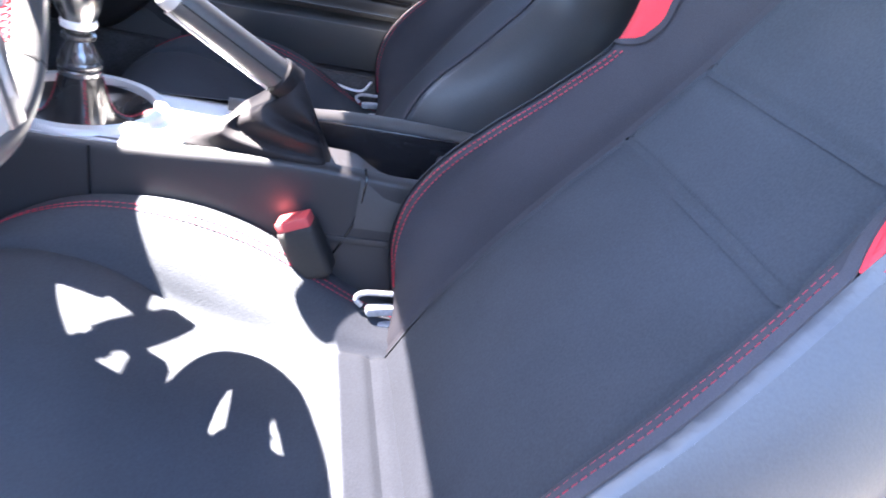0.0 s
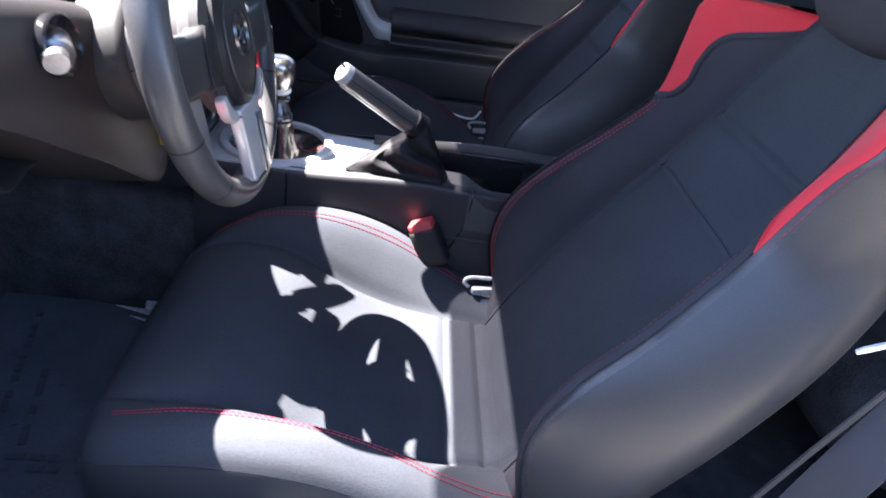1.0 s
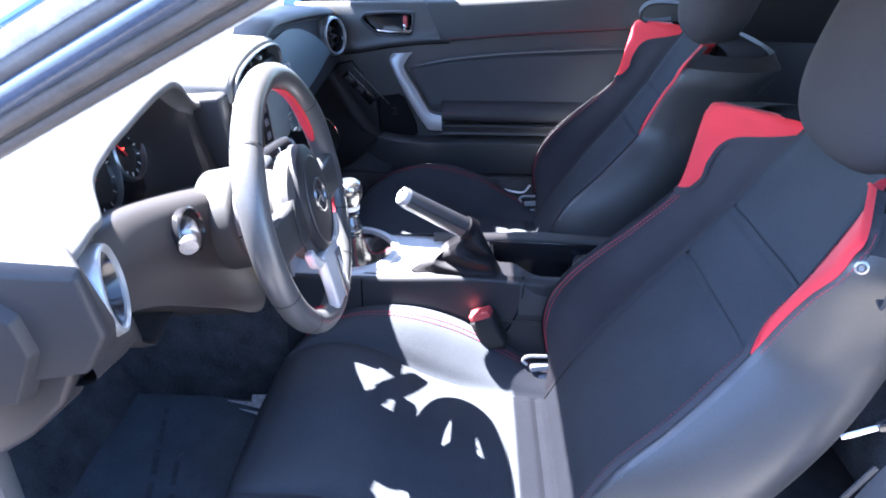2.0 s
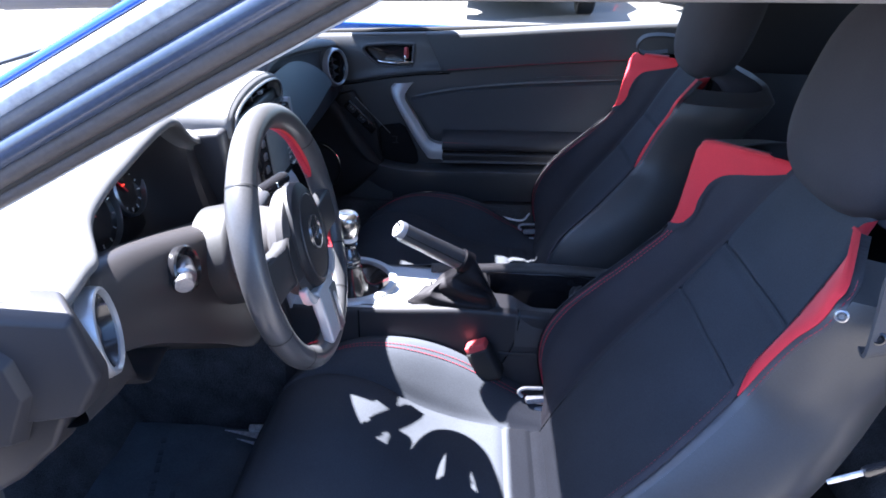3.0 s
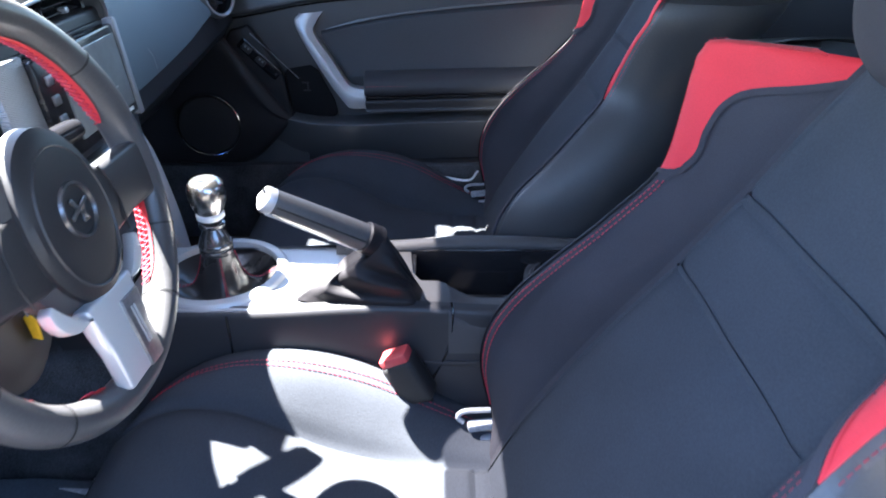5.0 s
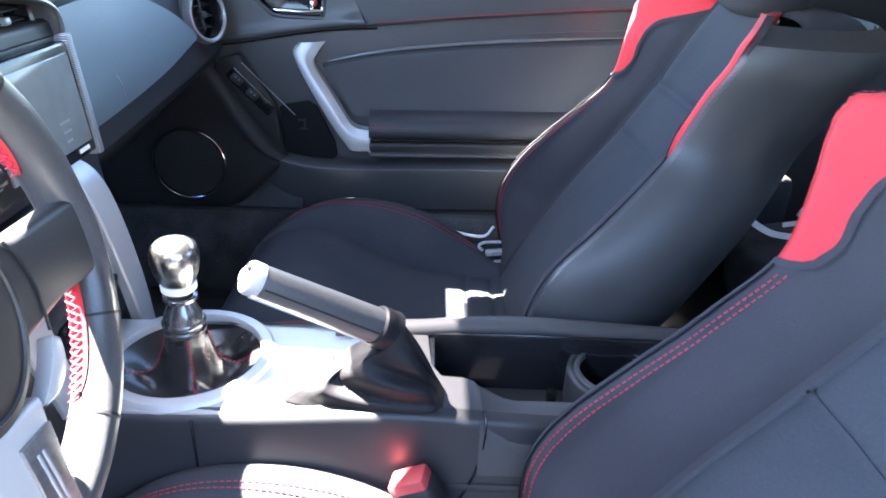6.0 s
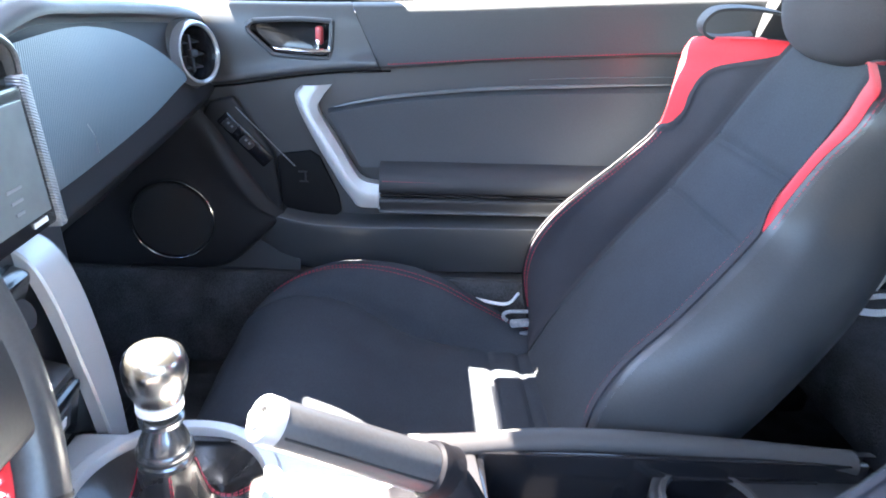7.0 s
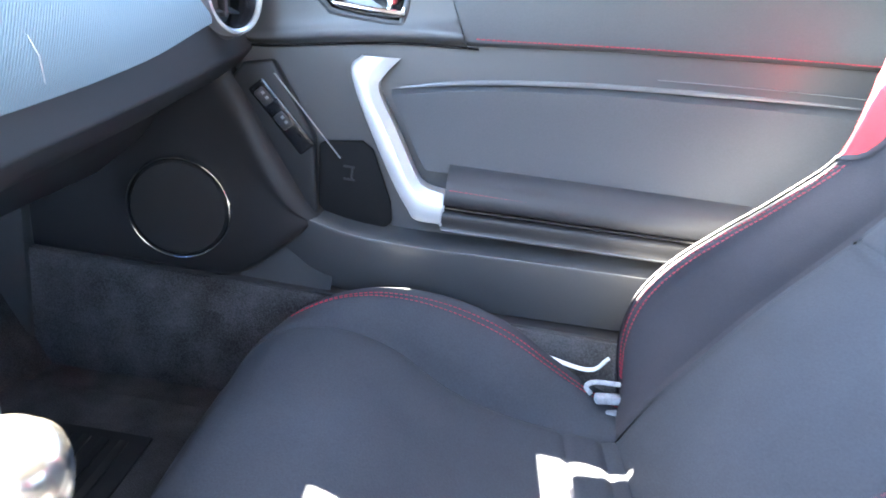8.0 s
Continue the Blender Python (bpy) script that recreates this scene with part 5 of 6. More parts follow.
# a leather tent: taut along its back, long folds low on its flanks that gather at the rear corner
BASE = [(-0.067, -0.020), (-0.071, -0.048), (-0.083, -0.063), (-0.140, -0.062), (-0.200, -0.053), (-0.230, -0.046), (-0.238, -0.038), (-0.215, -0.016), (-0.160, 0.000), (-0.100, 0.000), (-0.077, -0.007), (-0.067, -0.020)]
ring = curve([(x, y, 0.5155) for x, y in BASE], 132)[:-1]
top_c = A - d * 0.012
rows = []
for k in range(45):
    t = k / 44
    row = []
    for i, p in enumerate(ring):
        f = i / len(ring)
        b = 2 * math.pi * f
        q = top_c + up2 * (0.0200 * math.cos(b)) - side * (0.0200 * math.sin(b))
        s2 = 2 * min(f, 1 - f)  # 0 at the rear corner, 1 at the front
        pos = q.lerp(p, t ** (1.0 - 0.25 * math.sin(math.pi * s2)))
        pos.z = q.z + (p.z - q.z) * t
        out = Vector((0.25 * (s2 < 0.2), -1.0 if f < 0.5 else 1.0, 0.25)).normalized()
        turn = math.atan2(1.0 - t, 1.8 * s2 + 0.02)
        far = min(1.0, 3.0 * math.hypot(s2, 1 - t))
        wave = 9.0 * turn + 1.1 * math.sin(4 * s2) + 0.4
        fold = abs(math.sin(wave)) - 0.62 + 0.25 * math.sin(2.3 * wave + 3 * s2)
        belly = math.sin(math.pi * min(1, t * 1.02) ** 1.7) * min(1, 5 * s2) * min(1, 5 * (1 - s2))
        row.append(pos + out * 0.0125 * fold * far * belly)
    rows.append(row)
part("boot", facing(grid(rows, loop=True), (-0.13, -0.035, 0.50)), boot_mat, brake, "creased black leather boot")

# belt buckle beside the driver seat
buckle = thing("seat_belt_buckle", (-0.06, -0.095, 0.33), "seat belt buckle with a red release button on a black stalk", "belt buckle")
bm_axis = Vector((-0.06, 0.012, 0.11)).normalized()
top = Vector((-0.103, -0.096, 0.462))
fb = Matrix.Translation(top) @ bm_axis.to_track_quat("Z", "Y").to_matrix().to_4x4()
part("stalk", tube([Vector((-0.05, -0.095, 0.33)), top - bm_axis * 0.055], 0.016, 12, 0.55, (0, 1, 0)), M_RUBBER, buckle)
part("housing", box((0.034, 0.047, 0.07), fb @ pose(0, 0, -0.040), 0.008, 3), M_RUBBER, buckle, "black plastic housing")
part("release_button", box((0.028, 0.041, 0.026), fb @ pose(0, 0, -0.008), 0.004, 2), M_BUCKLE, buckle, "bright red release button")

# ---- passenger door ----
door = thing("door_1", (-0.1, 0.78, 0.4), "closed passenger door with black trim panel and silver pull handle", "car door", kind="structure")


def sheet(outline_rows, inside, mat, name, label="", depth=0.008):
    return part(name, tucked(grid(outline_rows), inside, depth, 0.003), mat, door, label)


IN = (-0.1, 1.2, 0.6)
# upper pad under the window
up_z = table([-0.60, -0.45, -0.25, 0.1, 0.4, 0.56], [0.866, 0.873, 0.882, 0.912, 0.936, 0.946])
pad_z = table([-0.60, -0.22, 0.0, 0.28, 0.56], [0.760, 0.780, 0.802, 0.826, 0.845])
rows = []
for k in range(61):
    x = -0.246 + 0.806 * k / 60
    zt, zb = up_z(x), pad_z(x)
    lean = 0.50 * max(0, 1 - k / 14)
    rows.append([p + Vector((lean * (0.84 - p.z), 0, 0)) for p in curve([(x, 0.79, zt - 0.002), (x, 0.768, zt), (x, 0.751, zt - 0.003), (x, 0.7440, zt - 0.012), (x, 0.7395, (zt + zb) / 2), (x, 0.7385, zb + 0.012), (x, 0.743, zb + 0.003), (x, 0.756, zb)], 18)])
sheet(rows, IN, M_DOOR, "upper_pad", "grey leatherette pad under the window", 0.006)
part("stitching", stitches([(x, 0.7383, pad_z(x) + 0.007) for x in [-0.205 + 0.75 * k / 60 for k in range(61)]], 0.005, 0.0016, 0.0007), M_STITCH, door, "red thread line")
# front upper panel, drawn out to a point under the pad, with the release handle let into it
low_front = table([-0.62, -0.48, -0.36, -0.30, -0.22, -0.19], [0.728, 0.740, 0.762, 0.771, 0.778, 0.780])
RECESS = [(-0.428, 0.846), (-0.437, 0.838), (-0.433, 0.826), (-0.404, 0.800), (-0.388, 0.793), (-0.312, 0.791), (-0.303, 0.797), (-0.299, 0.846), (-0.305, 0.852), (-0.360, 0.852)]
RIM = curve([(x, 0, z) for x, z in RECESS + RECESS[:1]], 70)[:-1]


def in_recess(x, z):
    return sum(((b.z > z) != (c.z > z)) and x < (c.x - b.x) * (z - b.z) / (c.z - b.z) + b.x for b, c in zip(RIM, RIM[1:] + RIM[:1])) % 2 == 1


rows = []
for k in range(121):
    x = -0.62 + 0.372 * k / 120
    lean = 0.50 * max(0, (k - 60) / 60)
    x1 = x + lean * 0.06
    zt, zb = up_z(x), low_front(x1)
    flare = 0.010 * max(0, (x + 0.30) / 0.06) if x > -0.30 else 0
    rows.append([p + Vector((lean * (0.84 - p.z), 0, 0)) for p in curve([(x, 0.79, zt - 0.004), (x, 0.768, zt), (x, 0.755, zt - 0.010), (x, 0.746, (zt + zb) / 2 + 0.02), (x, 0.743, zb + 0.030), (x, 0.738 - flare, zb + 0.012), (x, 0.742 - flare * 0.5, zb + 0.003), (x, 0.765, zb - 0.004)], 48)])
bm = grid(rows)
bmesh.ops.delete(bm, geom=[f for f in bm.faces if in_recess(f.calc_center_median().x, f.calc_center_median().z)], context="FACES")
part("front_panel", facing(bm, IN), M_SKIN, door, "grey plastic front panel of the door")
mid_r = Vector((-0.365, 0, 0.822))
part("recess_rim", tube([Vector((p.x, 0.7435, p.z)) for p in RIM + RIM[:1]], 0.0042, 8, caps=False), M_SKIN, door)
bowl = [[Vector((mid_r.x + (p.x - mid_r.x) * q, y, mid_r.z + (p.z - mid_r.z) * q)) for p in RIM] for q, y in ((1.0, 0.743), (0.96, 0.750), (0.86, 0.762), (0.5, 0.766), (0.02, 0.766))]
part("handle_recess", facing(grid(bowl, loop=True), (-0.365, 0.90, 0.822)), M_BLACK, door, "black hollow behind the release handle")
lever = curve([(-0.400, 0.748, 0.806), (-0.385, 0.741, 0.8035), (-0.35, 0.737, 0.8025), (-0.315, 0.738, 0.803), (-0.303, 0.742, 0.804)], 16)
part("release_handle", tube(lever, [0.003 + 0.0032 * min(1, k / 5) for k in range(17)], 12, 0.8), M_CHROME, door, "chrome release handle")
part("handle_bar", tube(curve([(-0.306, 0.742, 0.803), (-0.3015, 0.743, 0.815), (-0.300, 0.745, 0.845)], 8), 0.0028, 8), M_CHROME, door, "chrome edge of the hollow")
part("lock_tab", box((0.013, 0.012, 0.030), pose(-0.320, 0.748, 0.828), 0.004, 3), M_BUCKLE, door, "red marked lock tab")
part("lock_stem", box((0.007, 0.012, 0.020), pose(-0.322, 0.745, 0.812), 0.002), M_CHROME, door)
part("front_groove", tube([(x, 0.752, low_front(x) - 0.004) for x in [-0.60 + 0.40 * k / 30 for k in range(31)]], 0.0018, 6), M_BLACK, door)
# main skin behind everything
rows = []
for k in range(41):
    x = -0.62 + 1.18 * k / 40
    zt = pad_z(x)
    rows.append(curve([(x, 0.760, zt + 0.01), (x, 0.757, 0.72), (x, 0.760, 0.62), (x, 0.757, 0.52), (x, 0.765, 0.45), (x, 0.785, 0.40)], 16))
sheet(rows, IN, M_SKIN, "door_skin", "dark plastic door skin", 0.004)
# swollen middle field under a thin lip, its highlight put into a pale colour
mid_top = table([-0.312, -0.24, -0.075, 0.10, 0.28, 0.5], [0.706, 0.724, 0.750, 0.766, 0.778, 0.786])
mid_left = table([0.60, 0.62, 0.66, 0.70, 0.80], [-0.240, -0.256, -0.280, -0.306, -0.315])
rows = []
for j in range(25):
    row = []
    for k in range(49):
        f = k / 48
        x0 = -0.315 + 0.815 * f
        zt, zb = mid_top(x0), 0.606 + 0.012 * f
        t = j / 24
        z = zt + (zb - zt) * t
        x = max(x0, mid_left(z) + 0.0008 * k) if f < 0.25 else x0
        swell = 0.7415 + 0.020 * max(0, 1 - t / 0.10) ** 2 + 0.004 * math.sin(math.pi * t) - 0.006 * t
        row.append(Vector((x, swell, z)))
    rows.append(row)
sheet(rows, IN, M_DOOR, "middle_field", "smooth dark leatherette middle field", 0.004)
LIP = [-0.296 + 0.60 * k / 40 for k in range(41)]
part("field_lip", tube([(x, 0.7455, mid_top(x) + 0.0005) for x in LIP], [0.0012 + 0.0026 * min(1, k / 6, (40 - k) / 14) for k in range(41)], 10), M_LIP, door, "raised lip of the field, paled as a highlight")
# second pale line above the lip, in the same highlight colour
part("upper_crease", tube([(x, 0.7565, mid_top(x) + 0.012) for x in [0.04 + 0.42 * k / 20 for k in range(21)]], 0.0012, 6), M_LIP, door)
# armrest and lower ledges
arm_z = table([-0.23, 0.0, 0.5], [0.617, 0.623, 0.634])
rows = []
for k in range(41):
    x = -0.213 + 0.71 * k / 40
    zt = arm_z(x)
    rows.append(curve([(x, 0.757, zt + 0.004), (x, 0.728, zt + 0.001), (x, 0.706, zt - 0.010), (x, 0.699, zt - 0.022), (x, 0.6965, zt - 0.034), (x, 0.702, zt - 0.045), (x, 0.720, zt - 0.052), (x, 0.745, zt - 0.053)], 20))
sheet(rows, IN, M_ARM, "armrest", "padded black leatherette armrest with red thread", 0.004)
part("stitching", stitches([(x, 0.6985, arm_z(x) - 0.0235 - 0.016 * max(0, x + 0.2)) for x in [-0.208 + 0.62 * k / 40 for k in range(41)]], 0.005, 0.0018, 0.0006), M_STITCH, door, "red thread line")
part("arm_groove", tube([(x, 0.7015, arm_z(x) - 0.050) for x in [-0.211 + 0.69 * k / 24 for k in range(25)]], 0.0022, 6), M_BLACK, door)
rows = []
for k in range(31):
    x = -0.2125 + 0.71 * k / 30
    zt = arm_z(x) - 0.052
    rows.append(curve([(x, 0.742, zt + 0.001), (x, 0.712, zt - 0.003), (x, 0.704, zt - 0.010), (x, 0.708, zt - 0.026), (x, 0.706, zt - 0.032), (x, 0.711, zt - 0.036), (x, 0.740, zt - 0.040)], 16))
sheet(rows, IN, M_PLASTIC, "armrest_base", "dark ledge under the armrest", 0.003)
part("base_edge", tube([(x, 0.7065, arm_z(x) - 0.0835) for x in [-0.210 + 0.70 * k / 24 for k in range(25)]], 0.0014, 6), M_LIP, door, "pale edge line of the ledge")
ledge_z = table([-0.40, -0.34, -0.28, -0.1, 0.2, 0.5], [0.512, 0.500, 0.497, 0.502, 0.509, 0.514])
rows = []
for k in range(41):
    x = -0.47 + 0.97 * k / 40
    z, d = ledge_z(max(x, -0.40)), 0.32 * max(0, -0.39 - x)
    rows.append(curve([(x, 0.757 + d, z + 0.014), (x, 0.738 + d, z + 0.010), (x, 0.722 + d, z + 0.002), (x, 0.720 + d, z - 0.010), (x, 0.732 + d, z - 0.06), (x, 0.748 + d, z - 0.10)], 14))
sheet(rows, IN, M_SKIN, "pocket_ledge", "dark plastic pocket ledge", 0.003)
part("ledge_line", tube([(x, 0.7205, ledge_z(x) + 0.0005) for x in [-0.395 + 0.88 * k / 40 for k in range(41)]], 0.0014, 6), M_LIP, door, "pale edge line")
# pale tube draws the highlight along the door's bottom edge
part("door_foot", tube([(-0.30, 0.742, 0.362), (0.0, 0.738, 0.360), (0.30, 0.740, 0.360)], 0.003, 8), M_LIP, door, "lower edge of the door card, paled as a highlight")
# silver pull handle: a flat diagonal strap with a pointed foot and a squared end
near = curve([(-0.352, 0.746, 0.744), (-0.364, 0.742, 0.728), (-0.352, 0.732, 0.697), (-0.328, 0.722, 0.655), (-0.288, 0.713, 0.590), (-0.262, 0.709, 0.555), (-0.248, 0.708, 0.541), (-0.214, 0.708, 0.540)], 42)
away = curve([(-0.300, 0.748, 0.748), (-0.318, 0.740, 0.724), (-0.322, 0.733, 0.703), (-0.290, 0.722, 0.655), (-0.256, 0.713, 0.602), (-0.243, 0.710, 0.590), (-0.230, 0.709, 0.586), (-0.214, 0.709, 0.584)], 42)
rows = []
for a, b in zip(near, away):
    d = (b - a) * 1.0
    out = Vector((0, -1, 0))
    rows.append([a - out * 0.030, a - out * 0.004, a + d * 0.05 + out * 0.001, a + d * 0.16 + out * 0.0035, a + d * 0.60 + out * 0.0045, a + d * 0.68 + out * 0.003, b - out * 0.003, b - out * 0.030])
part("pull_handle", facing(grid(rows), (-0.28, 0.80, 0.64)), M_SILVER, door, "flat satin silver diagonal pull handle")
part("pull_end", box((0.004, 0.030, 0.046), pose(-0.2125, 0.7215, 0.562), 0.0015), M_SILVER, door)
# window switches on a slanted black plate, and the pocket in front of the pull
part("switch_plate_base", extruded([(-0.520, 0.690), (-0.505, 0.712), (-0.466, 0.722), (-0.402, 0.628), (-0.388, 0.514), (-0.408, 0.520)], frame_of((1, 0, 0), (0, 0, 1), (0, 0.730, 0)), 0.02, 0.005, 3), M_PAD, door, "dark plastic switch console")
swm = frame_of((0.70, 0, -0.71), (0.71, 0.0, 0.70), (-0.447, 0.7285, 0.649))
plate = part("switch_plate", box((0.110, 0.026, 0.004), swm, 0.003), M_BLACK, door, "glossy black switch plate")
part("plate_edge", tube([swm @ Vector((-0.05, 0.030, 0.002)), swm @ Vector((0.09, 0.030, 0.002))], 0.0010, 6), M_STEEL, plate)
for k, x in enumerate((-0.035, 0.005)):
    sw = part("window_switch", box((0.024, 0.016, 0.008), swm @ pose(x, -0.001, 0.004, 0, 8, 0), 0.003), M_PLASTIC, plate)
    for q in (-1, 1):
        part("switch_mark", box((0.004, 0.004, 0.0008), swm @ pose(x + 0.004 * q, 0.003, 0.0087, 0, 8, 0), 0), M_PALE, sw)
# flat plate; the pocket's depth is only painted as dark shade
part("door_pocket", extruded([(-0.398, 0.616), (-0.388, 0.622), (-0.338, 0.630), (-0.322, 0.620), (-0.288, 0.548), (-0.283, 0.518), (-0.300, 0.500), (-0.330, 0.499), (-0.376, 0.506), (-0.390, 0.512)], frame_of((1, 0, 0), (0, 0, 1), (0, 0.748, 0)), 0.006, 0.004, 2), M_POCKET, door, "flat door pocket plate, blackened as a shaded recess")
part("pocket_mark", joined([box((0.016, 0.001, 0.003), pose(-0.352, 0.7412, 0.592), 0), box((0.003, 0.001, 0.020), pose(-0.347, 0.7412, 0.583), 0), box((0.016, 0.001, 0.003), pose(-0.350, 0.7412, 0.574), 0)]), M_PLASTIC, door)
# soft front panel round the loudspeaker, folded over below the switches and running to a point at the pocket
fold_z = table([-0.86, -0.60, -0.53, -0.50, -0.474, -0.445, -0.415, -0.390], [0.715, 0.712, 0.690, 0.652, 0.610, 0.570, 0.532, 0.509])
fold_y = table([-0.86, -0.60, -0.53, -0.474, -0.428, -0.390], [0.730, 0.724, 0.717, 0.711, 0.714, 0.724])
foot_z = table([-0.86, -0.62, -0.54, -0.49, -0.44, -0.390], [0.372, 0.376, 0.384, 0.405, 0.450, 0.500])
rows = []
for k in range(47):
    x = -0.85 + 0.46 * k / 46
    zt, zb, y = fold_z(x), foot_z(x), fold_y(x)
    h = zt - zb
    sag = 0.012 * min(1, h / 0.2)
    rows.append(curve([(x + 0.012, y + 0.030, zt + 0.010), (x + 0.006, y + 0.008, zt + 0.005), (x, y, zt - 0.02 * min(1, h / 0.1)), (x, y + sag * 0.6, zt - 0.30 * h), (x, y + sag * 0.4, zb + 0.42 * h), (x, y + 0.006, zb + 0.16 * h), (x, y + 0.018, zb + 0.04 * h), (x, y + 0.045, zb - 0.004)], 26))
sheet(rows, IN, M_NAVY, "speaker_panel", "dark soft plastic panel round the loudspeaker", 0.003)
rows = []
for k in range(31):
    x = -0.86 + 0.50 * k / 30
    zt = min(0.505, foot_z(min(x, -0.39)) + 0.03)
    rows.append(curve([(x, 0.752, zt), (x, 0.742, zt - 0.4 * (zt - 0.35)), (x, 0.738, 0.362), (x, 0.744, 0.352), (x, 0.762, 0.350)], 12))
sheet(rows, IN, M_SKIN, "lower_card", "dark plastic lower edge of the door card", 0.003)
spm = frame_of((1, 0.05, 0), (0, 0.02, 1), (-0.580, 0.712, 0.500))
spk = part("speaker_grille", lathe([(0.0, 0.006), (0.04, 0.0055), (0.066, 0.003), (0.070, -0.004)], spm, 48), lined(material("speaker_mesh", (0.018, 0.018, 0.020), 0.8, grain=1200, bump=0.8, vary=0.3), 300, "X", 0.6), door, "round black speaker grille")
part("speaker_ring", lathe([(0.0695, 0.0), (0.0705, 0.004), (0.0722, 0.0045), (0.0735, 0.003), (0.074, -0.012)], spm, 56), M_CHROME, spk, "thin grey speaker ring")
part("inner_frame", box((1.15, 0.02, 0.44), pose(-0.03, 0.812, 0.645), 0.004), M_PLASTIC, door, "dark inner door frame")
# outer skin and window
pane = part("window_glass", grid([[Vector((x, 0.795, up_z(x) - 0.01)), Vector((x, 0.775, 1.00)), Vector((x, 0.735, 1.10))] for x in [-0.56 + 0.10 * k for k in range(11)]]), glass("side_glass", (0.55, 0.57, 0.57), 0.94), door, "lightly tinted window glass")
pane.visible_shadow = False
part("outer_skin", box((1.25, 0.02, 0.52), pose(-0.05, 0.845, 0.63), 0.008), M_BLUE, door, "blue painted outer skin")
part("window_channel", tube([(-0.60, 0.795, 0.866), (-0.2, 0.795, 0.888), (0.56, 0.795, 0.934)], 0.007, 8), M_RUBBER, door, "black rubber window channel")

# door mirror outside the passenger window
mirror = thing("door_mirror", (-0.66, 0.93, 0.90), "dark door mirror outside the passenger window", "mirror")
part("mirror_shell", ball((0.05, 0.11, 0.06), pose(-0.67, 0.98, 0.96, 0, 0, 12), 2.8, 14), M_BLUE, mirror)
part("mirror_foot", tube([(-0.60, 0.80, 0.875), (-0.62, 0.86, 0.91), (-0.64, 0.93, 0.94)], 0.018, 10), M_RUBBER, mirror)

# ---- belts and small things ----
belt = thing("seat_belt", (0.30, -0.60, 0.3), "black webbing seat belt hanging beside the driver seat", "seat belt", "seat belts")


def ribbon(path, width, across, thick=0.0012):
    a = Vector(across).normalized()
    rows = []
    for i, p in enumerate(path):
        t = (path[min(i + 1, len(path) - 1)] - path[max(i - 1, 0)]).normalized()
        w = (a - t * a.dot(t)).normalized() * width / 2
        n = t.cross(w).normalized() * thick
        rows.append([p - w + n, p + w + n, p + w - n, p - w - n])
    bm = grid(rows, loop=True)
    bmesh.ops.recalc_face_normals(bm, faces=bm.faces)
    return bm


part("webbing", ribbon(curve([(0.52, -0.585, 1.12), (0.47, -0.60, 0.95), (0.40, -0.61, 0.80), (0.335, -0.625, 0.68), (0.27, -0.64, 0.54), (0.22, -0.65, 0.38)], 30), 0.046, (0.6, -0.9, 0.25)), M_STRAP, belt)
part("webbing_edge", ribbon(curve([(0.223, -0.622, 0.498), (0.252, -0.622, 0.570), (0.284, -0.622, 0.646)], 12), 0.006, (0.9, 0, -0.3)), M_STRAP, belt, "webbing seen edge on")
tm = frame_of((0.90, 0, 0.43), (-0.43, 0, 0.90), (0.256, -0.622, 0.690))
tongue = part("tongue", extruded([(-0.019, -0.0022), (-0.012, -0.0030), (0.018, -0.0030), (0.018, 0.0030), (-0.012, 0.0030), (-0.019, 0.0022)], tm, 0.003, 0.0008), M_BARE, belt, "bright metal belt tongue")
part("tongue_grip", extruded([(0.015, -0.004), (0.020, -0.0055), (0.036, -0.0055), (0.042, -0.003), (0.042, 0.003), (0.036, 0.0055), (0.020, 0.0055), (0.015, 0.004)], tm @ pose(0, 0, 0.002), 0.008, 0.002, 2), M_BLACK, tongue, "black tongue grip")
guide = thing("belt_guide", (0.22, -0.60, 0.85), "black belt guide strap with press studs on the seat shoulder", "belt guide")
part("strap", ribbon(curve([(0.31, -0.53, 0.962), (0.272, -0.590, 0.945), (0.242, -0.612, 0.915), (0.241, -0.617, 0.875), (0.243, -0.617, 0.836), (0.246, -0.606, 0.832)], 24), 0.026, (1, 0.2, 0.1), 0.0018), M_STRAP, guide)
for p, r, mat in (((0.201, -0.6165, 0.871), 0.0058, M_STEEL), ((0.237, -0.6195, 0.852), 0.0062, M_BLACK)):
    part("press_stud", lathe([(0.0, 0.002), (r * 0.35, 0.0022), (r * 0.5, 0.001), (r * 0.75, 0.003), (r, 0.002), (r * 1.05, 0.0)], pose(*p, 78, 0, -25), 20), mat, guide, "round press stud")

# ---- rear of the cabin ----
rear = thing("rear_seat", (0.85, MID, 0.3), "dark rear bench seat in shade behind the front seats", "rear seat")
for s in (-1, 1):
    part("rear_cushion", ball((0.26, 0.26, 0.075), pose(0.72, MID + s * 0.30, 0.425, 0, -4, 0), 4.0, 14), M_CARPET, rear)
    part("rear_backrest", ball((0.07, 0.25, 0.24), pose(0.98, MID + s * 0.30, 0.62, 0, 22, 0), 4.0, 12), M_CARPET, rear)
far_belt = thing("seat_belt", (0.45, 0.40, 0.45), "rear belt with pale cord and metal tongue lying behind the seat", "seat belt", "seat belts")
part("cord", ribbon(curve([(0.461, 0.450, 0.530), (0.492, 0.450, 0.512), (0.519, 0.450, 0.503), (0.568, 0.450, 0.500), (0.599, 0.450, 0.512)], 20), 0.011, (0, 0.3, 1)), M_WHITE, far_belt, "pale strap")
part("cord", ribbon(curve([(0.525, 0.455, 0.520), (0.556, 0.452, 0.527), (0.590, 0.450, 0.531)], 12), 0.008, (0, 0.3, 1)), M_WHITE, far_belt, "pale strap")
